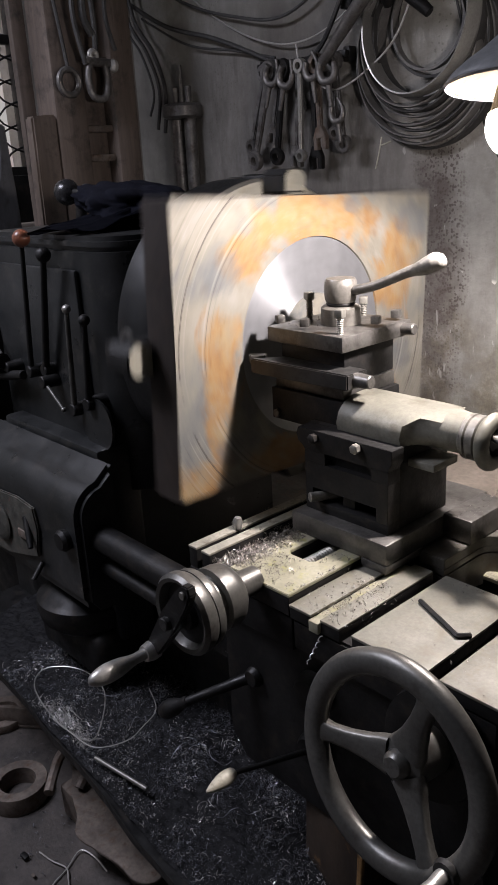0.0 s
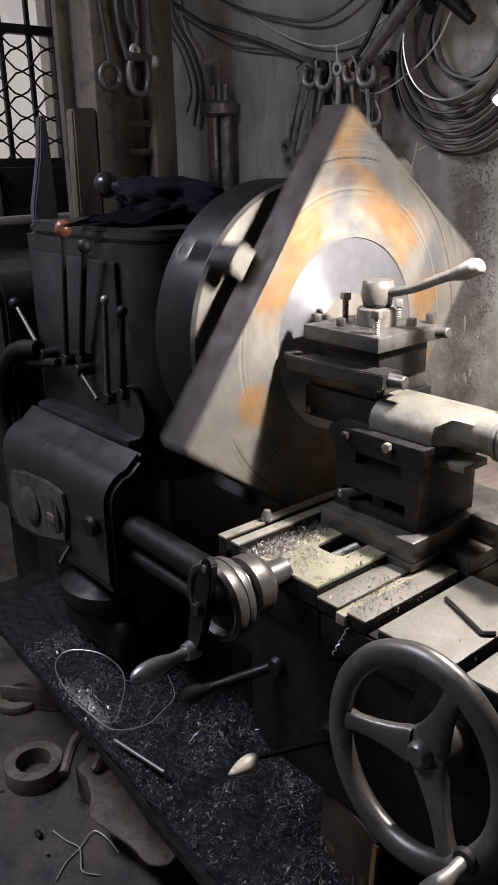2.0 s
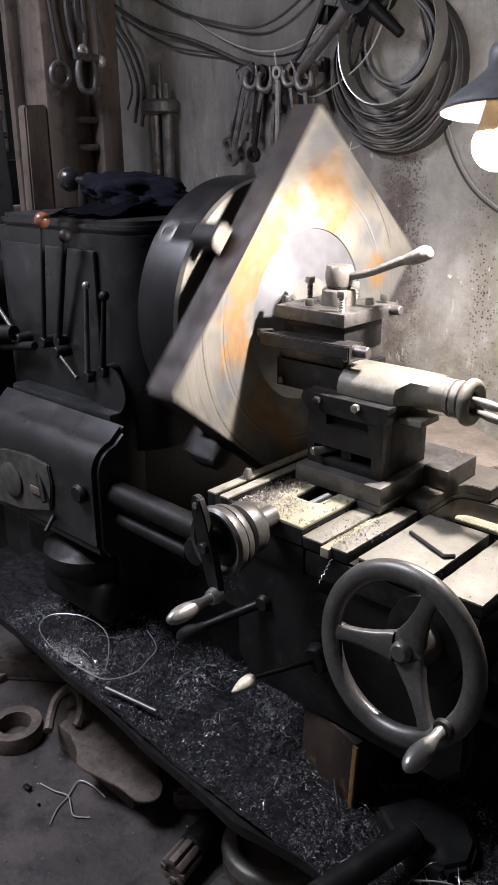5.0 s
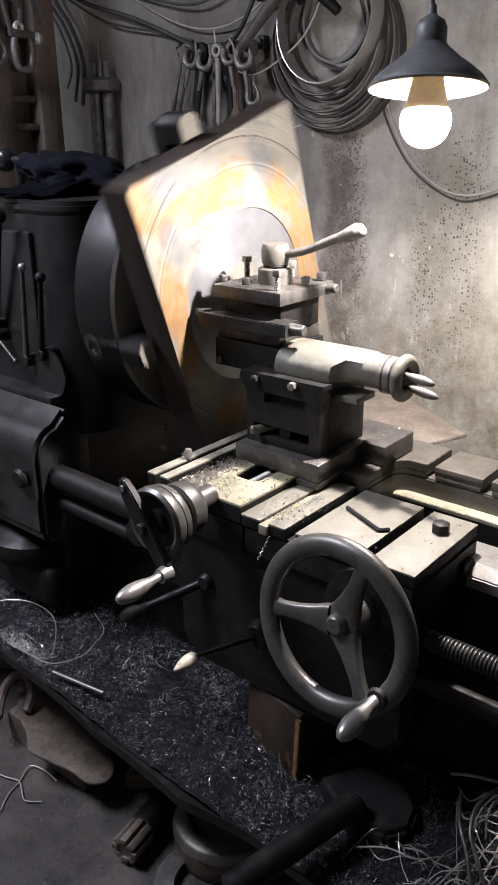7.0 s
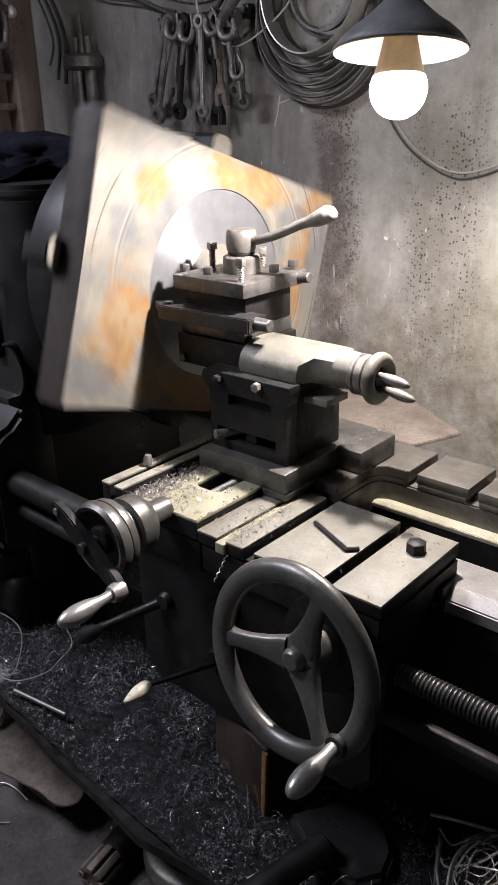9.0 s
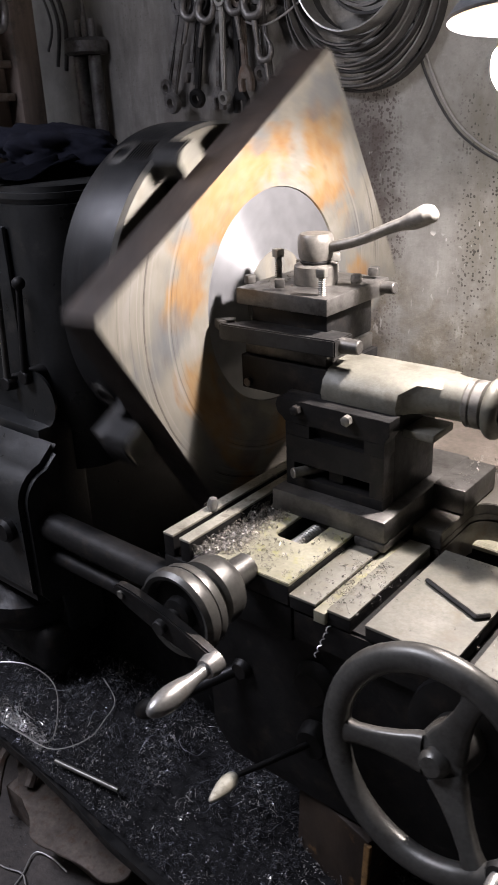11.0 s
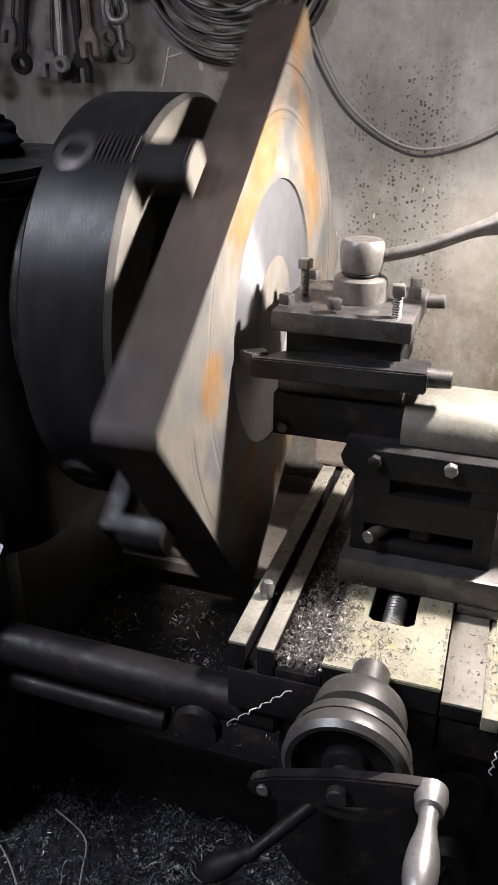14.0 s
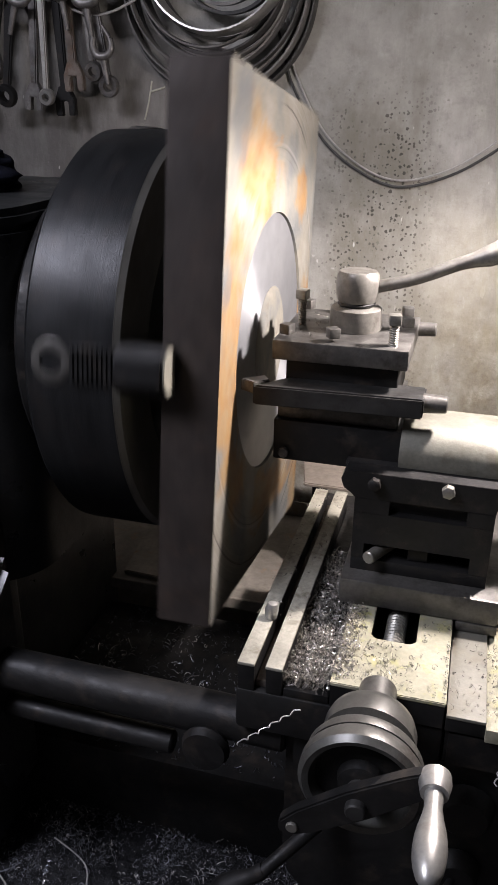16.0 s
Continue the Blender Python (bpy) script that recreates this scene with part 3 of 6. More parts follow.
def build_window():
    win = thing("window_1", "steel window with a wavy wire grille, hazy daylight behind", "window", kind="structure")
    y0, y1, z0, z1 = WIN
    xm = X_END - 0.06
    for a in ((y0, y1, z0, z0 + 0.03), (y0, y1, z1 - 0.03, z1), (y0, y0 + 0.03, z0 + 0.03, z1 - 0.03), (y1 - 0.03, y1, z0 + 0.03, z1 - 0.03)):
        part("window_frame", box(xm - 0.02, xm + 0.02, a[0], a[1], a[2], a[3], bev=0.003), M_IRON2, win)
    part("transom", box(xm - 0.018, xm + 0.018, y0 + 0.03, y1 - 0.03, 1.965, 1.995, bev=0.003), M_IRON2, win)
    y = y1 - 0.113
    while y > y0 + 0.06:
        part("bar", box(xm - 0.008, xm + 0.008, y - 0.008, y + 0.008, z0 + 0.03, z1 - 0.03, bev=0.002), M_IRON2, win)
        y -= 0.105
    for k, ph in ((0, 0.0), (1, math.pi)):
        n = 9
        for i in range(-1, n):
            zc = z0 + 0.03 + i * 0.075 + 0.02
            pts = []
            for j in range(0, 33):
                yy = y0 + 0.03 + (y1 - y0 - 0.06) * j / 32
                zz = zc + 0.5 * 0.075 * math.sin((yy - y1) * math.pi / 0.105 + ph + i * math.pi)
                pts.append((xm + 0.012 * (1 if k else -1), yy, min(max(zz, z0 + 0.02), 1.975)))
            part("wire", tube(pts, 0.0036, 5, 1, rough=False), M_IRON2, win)
    # boarded lower light
    part("lower_board", box(X_END, X_END + 0.012, y0, y1, 1.375, z0, bev=0.003), M_IRON2, win, "dark boards under the window")
    for y in (y1 - 0.02, y1 - 0.16, y1 - 0.33, y1 - 0.5, y1 - 0.67):
        part("post", box(X_END + 0.012, X_END + 0.03, y - 0.014, y + 0.014, 1.375, z0, bev=0.003), M_BEAM, win)
    part("window_sill", box(X_END, X_END + 0.06, y0 - 0.02, y1 + 0.02, 1.345, 1.375, bev=0.006), M_BRICK, win)
    # hazy yard behind the bars
    card = part("backdrop", box(X_END - 0.9, X_END - 0.88, -1.6, 1.6, 0.6, 3.4, bev=0), M_SKY)
    tagged(card, "pale hazy daylight outside the window", "daylight", kind="structure")


def build_wall_brackets():
    """The timber upright by the window with old shackles and hooks on it."""
    beam = thing("timber_post", "sooty brown timber post with pale cross cleats", "post")
    part("upright", box(-1.46, -1.40, 0.40, 0.50, 0.0, TOP, bev=0.008), M_BEAM, beam)
    part("upright", box(-1.47, -1.34, 0.50, 0.59, 0.0, TOP, bev=0.01), M_BEAM, beam)
    part("upright", box(-1.47, -1.35, 0.285, 0.40, 0.0, TOP, bev=0.01), M_BEAM, beam)
    part("jamb_board", box(-1.50, -1.47, 0.235, 0.285, 0.0, TOP, bev=0.006), M_BEAM, beam)
    for z in (1.565, 1.655, 1.86):
        part("cleat", box(-1.40, -1.36, 0.402, 0.498, z, z + 0.022, bev=0.004), M_RUST, beam, "pale worn cleat")
    part("side_board", prism([(0.175, 0.0), (0.275, 0.0), (0.285, 1.71), (0.20, 1.705)], -1.40, -1.352, "x", 0.006), M_BEAM, beam)
    plank = thing("leaning_plank", "dark grey pointed plank standing before the window", "plank")
    part("board", prism([(0.0, 0.0), (0.085, 0.0), (0.092, 1.46), (0.087, 1.55), (0.082, 1.68), (0.060, 1.68), (0.045, 1.56), (0.012, 1.42)], -1.33, -1.30, "x", 0.005), M_PLANK, plank)
    sh = thing("iron_ring", "thick grey iron ring hanging on the timber post", "ring")
    part("ring", spin([(0.037 + 0.010 * math.cos(q), 0.010 * math.sin(q)) for q in (2 * math.pi * i / 8 for i in range(8))], (-1.325, 0.33, 1.80), (1, 0.1, 0), 28, closed=True), M_TOOL, sh)
    part("cord", tube([(-1.325, 0.33, 1.842), (-1.327, 0.318, 1.95), (-1.33, 0.30, 2.1), (-1.345, 0.29, 2.3)], 0.006, 7), M_CABLE, sh)
    x, y, z = -1.315, 0.43, 1.80
    sh = thing("shackle", "grey iron shackle with a pale pin hanging on the timber post", "shackle")
    part("bow", tube([(x, y - 0.026, z + 0.055), (x, y - 0.036, z + 0.01), (x, y - 0.022, z - 0.042), (x, y + 0.022, z - 0.042), (x, y + 0.036, z + 0.01), (x, y + 0.026, z + 0.055)], 0.0115, 10), M_TOOL, sh)
    part("pin", rod((x, y - 0.045, z + 0.062), (x, y + 0.055, z + 0.055), 0.014, seg=14), M_TOOL, sh)
    part("pin_head", spin([(0, 0), (0.018, 0.002), (0.022, 0.014), (0.016, 0.026), (0, 0.028)], (x, y + 0.045, z + 0.05), (0.2, 1, -0.1), 14), M_WIRE, sh, "pale worn pin head")
    part("eye", spin([(0.012 + 0.009 * math.cos(q), 0.009 * math.sin(q)) for q in (2 * math.pi * i / 8 for i in range(8))], (x, y - 0.01, z + 0.078), (1, 0, 0), 18, closed=True), M_WIRE, sh)
    part("rope", tube([(x, y, z + 0.09), (x, y + 0.004, z + 0.2), (x - 0.01, y - 0.01, 2.2), (-1.335, y - 0.01, 2.4)], 0.009, 8), M_CABLE, sh)
    for k, (y, r) in enumerate(((0.395, 0.012), (0.475, 0.007), (0.36, 0.008))):
        c = part("hanging_strap", tube([(-1.3, y, 2.45), (-1.29, y + 0.015, 2.2), (-1.28, y - 0.02, 2.0), (-1.285, y + 0.01, 1.93 - 0.04 * k)], r, 7), M_CABLE)
        tagged(c, "black strap hanging down the timber post", "strap", group="straps on the post")


def build_wall_tools():
    # the big bolt with a collar and two legs
    bolt = thing("eye_bolt_bar", "long grey iron bar with a thick collar, standing against the wall", "bar")
    x, y = -1.385, 0.815
    part("collar", spin([(0, 0), (0.062, 0), (0.072, 0.008), (0.072, 0.04), (0.062, 0.05), (0, 0.05)], (x, y, 1.695), (0, 0, 1), 24), M_TOOL, bolt)
    part("spindle", rod((x, y, 1.745), (x, y, 1.87), 0.011, 0.006), M_TOOL, bolt)
    part("stud", rod((x - 0.035, y, 1.745), (x - 0.035, y, 1.80), 0.012), M_TOOL, bolt)
    part("stud", rod((x + 0.035, y, 1.745), (x + 0.035, y, 1.80), 0.012), M_TOOL, bolt)
    part("leg", rod((x - 0.035, y, 0.0), (x - 0.035, y, 1.695), 0.024), M_TOOL, bolt)
    part("leg", rod((x + 0.035, y, 0.0), (x + 0.035, y, 1.695), 0.022), M_TOOL, bolt)
    # loose hoses beside the post
    for k, (dx, low, r) in enumerate(((0.0, 1.67, 0.0065), (0.035, 1.655, 0.0075), (-0.035, 1.72, 0.0045))):
        c = part("hanging_cable", tube([(-1.72 + dx, 0.80, 2.35), (-1.655 + dx, 0.80, 2.06), (-1.565 + dx, 0.81, 1.93), (-1.520 + dx, 0.82, 1.80), (-1.560 + dx * 1.2, 0.83, low)], r, 7), M_CABLE)
        tagged(c, "short black cable end hanging from the wall", "cable", group="cable ends on the wall")
    # spanners in a bunch on a rail
    rail = thing("tool_rail", "dark iron rail with hooks on the concrete wall", "rail")
    part("bar", box(-0.99, -0.62, 0.815, 0.83, 1.805, 1.825, bev=0.003), M_IRON2, rail)
    for xx in (-0.98, -0.63):
        part("bracket", box(xx - 0.012, xx + 0.012, 0.83, 0.86, 1.795, 1.835, bev=0.003), M_IRON2, rail)
    # x, lowest point, size, lean, steel, distance, closed ring below
    specs = [(-0.935, 1.565, 0.024, 19, M_TOOL, 0.80, True), (-0.895, 1.52, 0.029, 17, M_TOOL, 0.78, True), (-0.875, 1.60, 0.022, 12, M_TOOL, 0.805, False), (-0.83, 1.54, 0.026, 9, M_IRON2, 0.775, True), (-0.79, 1.53, 0.024, 4, M_TOOL, 0.80, False),
             (-0.752, 1.545, 0.0185, 1, M_BRIGHT, 0.765, True), (-0.735, 1.52, 0.026, -2, M_IRON2, 0.80, False), (-0.70, 1.575, 0.025, -3, M_RUST, 0.78, False), (-0.665, 1.60, 0.022, -5, M_TOOL, 0.80, True), (-0.64, 1.565, 0.024, -9, M_TOOL, 0.785, True)]
    for xx, zlow, w, lean, m, yy, closed in specs:
        sp = thing("spanner", "bright chromed ring spanner hanging from the wall rail" if m is M_BRIGHT else ("old dark ring spanner hanging from the wall rail" if closed else "old dark open-ended spanner hanging from the wall rail"), "spanner", pose(xx, yy, 1.81, 0, lean, 0), group="spanners on the rail")
        n = 1.815 - zlow
        part("shank", prism([(-w * 0.34, -n + w), (w * 0.34, -n + w), (w * 0.46, -0.03), (-w * 0.46, -0.03)], -0.007, 0.007, "y", 0.003), m, sp)
        part("ring_end", spin([(w * 0.55, -0.011), (w * 1.05, -0.011), (w * 1.2, 0), (w * 1.05, 0.011), (w * 0.55, 0.011)], (0, 0, -0.015), (0, 1, 0), 18, closed=True), m, sp)
        if closed:
            part("lower_ring", spin([(w * 0.50, -0.010), (w * 0.92, -0.010), (w * 1.05, -0.004), (w * 1.05, 0.004), (w * 0.92, 0.010), (w * 0.50, 0.010)], (0, 0, -n + w * 0.4), (0, 1, 0.2), 20, closed=True), m, sp)
        else:
            part("jaw_end", prism([(-w * 0.95, -n - 0.01), (-w * 0.35, -n - 0.01), (-w * 0.35, -n + w * 0.9), (w * 0.35, -n + w * 0.9), (w * 0.35, -n - 0.01), (w * 0.95, -n - 0.01), (w * 1.0, -n + w), (w * 0.45, -n + w * 2.2), (-w * 0.45, -n + w * 2.2), (-w * 1.0, -n + w)], -0.009, 0.009, "y", 0.002), m, sp)
    for xx, zz, s in ((-0.86, 1.785, 0.70), (-0.80, 1.775, 0.72), (-0.695, 1.785, 0.68), (-0.635, 1.775, 0.78), (-0.60, 1.66, 0.6)):
        cl = thing("screw_clamp", "grey iron screw clamp hanging among the spanners", "clamp", pose(xx, 0.755, zz, 0, 14 if xx < -0.7 else -12, 0), group="clamps on the rail")
        part("bow", tube([(-0.03 * s, 0, 0.03 * s), (-0.042 * s, 0, 0.0), (-0.03 * s, 0, -0.035 * s), (0.01 * s, 0, -0.042 * s), (0.032 * s, 0, -0.02 * s), (0.034 * s, 0, 0.012 * s)], [0.013 * s, 0.015 * s, 0.015 * s, 0.014 * s, 0.013 * s, 0.011 * s], 10), M_TOOL, cl)
        part("screw", rod((0.034 * s, 0, 0.012 * s), (0.014 * s, 0, 0.06 * s), 0.009 * s, 0.007 * s, 10), M_TOOL, cl)
        part("arm", rod((-0.012 * s, 0.004, -0.035 * s), (-0.02 * s, 0.006, -0.14 * s), 0.012 * s, 0.008 * s, 10), M_TOOL, cl)
    # belts and hoses in loops
    cx, cz = -0.35, 1.765
    rng = random.Random(5)
    hose = thing("hose_coil", "coil of dusty grey flat hoses hung on the wall", "hose coil")
    for k in range(8):
        r0 = 0.228 - 0.009 * k - rng.uniform(0, 0.005)
        ox, oz, yy = rng.uniform(-0.010, 0.010), (0.228 - r0) * 0.8 + rng.uniform(-0.003, 0.003), 0.838 - 0.009 * k
        wide = rng.uniform(0.010, 0.020)
        part("hose_turn", spin([(r0 - 0.004, -wide), (r0, -wide * 0.9), (r0 + 0.002, 0), (r0, wide * 0.9), (r0 - 0.004, wide), (r0 - 0.006, 0)], (cx + ox, yy, cz + oz), (rng.uniform(-0.06, 0.06), 1, rng.uniform(-0.08, 0.03)), 56, closed=True), M_RUBBER if k % 3 else M_CABLE, hose)
    part("coil_peg", rod((cx, 0.86, cz + 0.215), (cx, 0.74, cz + 0.225), 0.012), M_IRON2, hose)
    ring = thing("steel_hoop", "wide bright galvanised steel hoop hanging on the wall", "hoop")
    ex, ez = -0.325, 1.855
    part("hoop", spin([(0.172, -0.026), (0.176, -0.027), (0.182, -0.010), (0.179, 0.0), (0.182, 0.010), (0.176, 0.027), (0.172, 0.026)], (ex, 0.755, ez), (0.10, 1, -0.05), 72, closed=True), M_BRIGHT, ring)
    belt = thing("drive_belt", "dark grey rubber drive belts looped on the wall", "belt")
    for r0, dx, dz, dy, wd, m in ((0.168, 0.0, -0.02, 0.0, 0.020, M_CABLE), (0.155, -0.01, -0.035, 0.01, 0.016, M_RUBBER), (0.135, 0.01, 0.0, 0.02, 0.012, M_CABLE), (0.118, 0.0, 0.0, 0.01, 0.010, M_RUBBER)):
        part("belt", spin([(r0 - 0.007, -wd), (r0, -wd), (r0, wd), (r0 - 0.007, wd)], (ex + dx, 0.79 + dy, ez + dz), (0.05, 1, 0.04), 56, closed=True), m, belt)
    part("belt_peg", rod((ex, 0.86, ez + 0.17), (ex, 0.70, ez + 0.175), 0.014), M_IRON2, belt)
    pulley = thing("wall_pulley", "dark iron pulley bracket with splayed arms on the wall", "pulley")
    px, pz = -0.405, 1.975
    part("rim", spin([(0.028, -0.03), (0.055, -0.03), (0.046, 0), (0.055, 0.03), (0.028, 0.03)], (px, 0.72, pz), (0, 1, 0), 32, closed=True), M_IRON2, pulley)
    part("hub", rod((px, 0.86, pz), (px, 0.67, pz), 0.03), M_IRON2, pulley)
    for q, n in ((218, 0.30), (318, 0.17), (270, 0.08), (15, 0.2)):
        part("arm", rod((px + 0.03 * math.cos(radians(q)), 0.71, pz + 0.03 * math.sin(radians(q))), (px + n * math.cos(radians(q)), 0.74, pz + n * math.sin(radians(q))), 0.021, 0.014, 14), M_TOOL if q == 218 else M_IRON2, pulley)
    part("hook_block", box(-0.625, -0.585, 0.80, 0.86, 1.925, 1.975, bev=0.004), M_IRON2, rail)
    # cables that sag across the wall
    runs = [([(-1.72, 0.83, 2.13), (-1.45, 0.82, 2.0), (-1.2, 0.82, 1.93), (-0.98, 0.82, 1.85), (-0.86, 0.83, 1.79), (-0.80, 0.84, 1.68)], 0.0075, M_CABLE, "thick black cable sagging across the wall"),
            ([(-1.75, 0.84, 2.28), (-1.4, 0.83, 2.08), (-1.1, 0.82, 1.98), (-0.85, 0.82, 1.95), (-0.62, 0.83, 2.08), (-0.5, 0.84, 2.3)], 0.005, M_CABLE, "black cable sagging across the wall"),
            ([(-1.5, 0.85, 2.2), (-1.25, 0.84, 2.02), (-1.0, 0.83, 1.90), (-0.8, 0.83, 1.87), (-0.62, 0.83, 1.93), (-0.55, 0.84, 2.06)], 0.0032, M_WIRE, "pale grey wire sagging across the wall"),
            ([(-0.80, 0.80, 1.86), (-0.775, 0.79, 1.80), (-0.72, 0.785, 1.75), (-0.62, 0.78, 1.72), (-0.50, 0.77, 1.76), (-0.40, 0.765, 1.83), (-0.33, 0.765, 1.97), (-0.3, 0.78, 2.1)], 0.003, M_WIRE, "pale wire looped over the spanners"),
            ([(-0.62, 0.79, 2.3), (-0.58, 0.79, 2.05), (-0.66, 0.785, 1.87), (-0.75, 0.79, 1.80)], 0.007, M_CABLE, "black cable hanging to the spanner rail"),
            ([(-1.62, 0.84, 2.05), (-1.35, 0.83, 1.93), (-1.1, 0.83, 1.88), (-0.93, 0.84, 1.84)], 0.004, M_CABLE, "thin black cable on the wall"),
            ([(-0.30, 0.84, 2.02), (-0.2, 0.845, 1.72), (-0.165, 0.85, 1.60), (-0.09, 0.85, 1.475), (0.02, 0.85, 1.395), (0.119, 0.85, 1.382), (0.24, 0.85, 1.43), (0.36, 0.85, 1.54), (0.46, 0.85, 1.75), (0.5, 0.85, 2.1)], 0.0026, M_WIRE, "pale cable looping down the stained wall"),
            # dark tube laid beside the pale cable in place of its cast shadow
            ([(-0.31, 0.85, 2.0), (-0.21, 0.85, 1.69), (-0.17, 0.853, 1.57), (-0.085, 0.853, 1.45), (0.03, 0.853, 1.378), (0.119, 0.853, 1.368), (0.25, 0.853, 1.42), (0.37, 0.853, 1.53), (0.47, 0.853, 1.75), (0.51, 0.853, 2.1)], 0.0034, M_CABLE, "thin dark tube as the pale cable's shadow on the stained wall")]
    for pts, r, m, label in runs:
        tagged(part("wall_cable", tube(pts, r, 7, 8), m), label, "cable", group="cables on the wall")


def build_lamp():
    # it hangs a little askew on its cord
    lamp = thing("pendant_lamp", "dark enamel pendant lamp with a cream inside and a glaring bulb", "lamp", Matrix.Translation(LAMP) @ Matrix.Rotation(radians(8.5), 4, Vector((-0.86, -0.5, 0.0))))
    out = [(0.097, 0.0), (0.0965, 0.004), (0.088, 0.015), (0.070, 0.030), (0.054, 0.041), (0.041, 0.052), (0.031, 0.061), (0.027, 0.066)]
    inn = [(0.024, 0.062), (0.038, 0.048), (0.052, 0.038), (0.068, 0.027), (0.086, 0.012), (0.0945, 0.0)]
    part("shade", spin(out + [(0.025, 0.066)], (0, 0, 0), (0, 0, 1), 64), M_SHADE, lamp)
    part("shade_lining", spin(inn, (0, 0, 0), (0, 0, 1), 64), M_LINING, lamp, "cream enamel inside of the shade")
    part("rim", spin([(0.0940, -0.001), (0.097, -0.003), (0.0995, 0.0), (0.097, 0.003)], (0, 0, 0), (0, 0, 1), 64, closed=True), M_SHADE, lamp)
    part("neck", spin([(0.023, 0.060), (0.0265, 0.067), (0.026, 0.090), (0.022, 0.100), (0.013, 0.106), (0.008, 0.110), (0.0065, 0.124), (0, 0.124)], (0, 0, 0), (0, 0, 1), 36), M_SHADE, lamp)
    part("socket", spin([(0.0, 0.064), (0.022, 0.064), (0.023, 0.030), (0.025, 0.014), (0.033, -0.020), (0.0375, -0.036), (0, -0.036)], (0, 0, 0), (0, 0, 1), 40), M_LINING, lamp, "cream plastic base of the bulb")
    dome = [(0.042 * math.cos(radians(q)), -0.053 + 0.042 * math.sin(radians(q))) for q in range(24, -90, -6)]
    bulb = part("bulb", spin(dome + [(0, -0.095)], (0, 0, 0), (0, 0, 1), 48), M_BULB, lamp, "glaring warm-white bulb")
    bulb.visible_shadow = False            # its glass lets the light of the source through
    source = bpy.data.lights.new("bulb_source", "SPOT")
    source.spot_size, source.spot_blend = radians(180), 0.22
    source.energy, source.color, source.shadow_soft_size = BULB_WATTS, (1.0, 0.95, 0.885), 0.016
    new("bulb_source", source).matrix_basis = lamp.matrix_basis @ pose(0, 0, -0.056)
    part("cord", rod((0, 0, 0.12), (0, 0, 1.13), 0.0035, seg=8), M_CABLE, lamp)


def build_chalk_marks():
    for k, ((x0, z0), (x1, z1)) in enumerate((((-0.524, 1.585), (-0.546, 1.498)), ((-0.530, 1.562), (-0.490, 1.572)))):
        bm = tube([(x0, 0.859, z0), ((x0 + x1) / 2 + 0.002, 0.859, (z0 + z1) / 2), (x1, 0.859, z1)], 0.0022, 6, 4)
        tagged(part("chalk_stroke", bm, M_CREAM), "white chalk stroke on the sooty concrete wall", "chalk mark", group="chalk marks on the wall")


build_room()
build_chalk_marks()
build_window()
build_wall_brackets()
build_wall_tools()
build_lamp()

# ---- the lathe ----
PAN_Z = 0.39


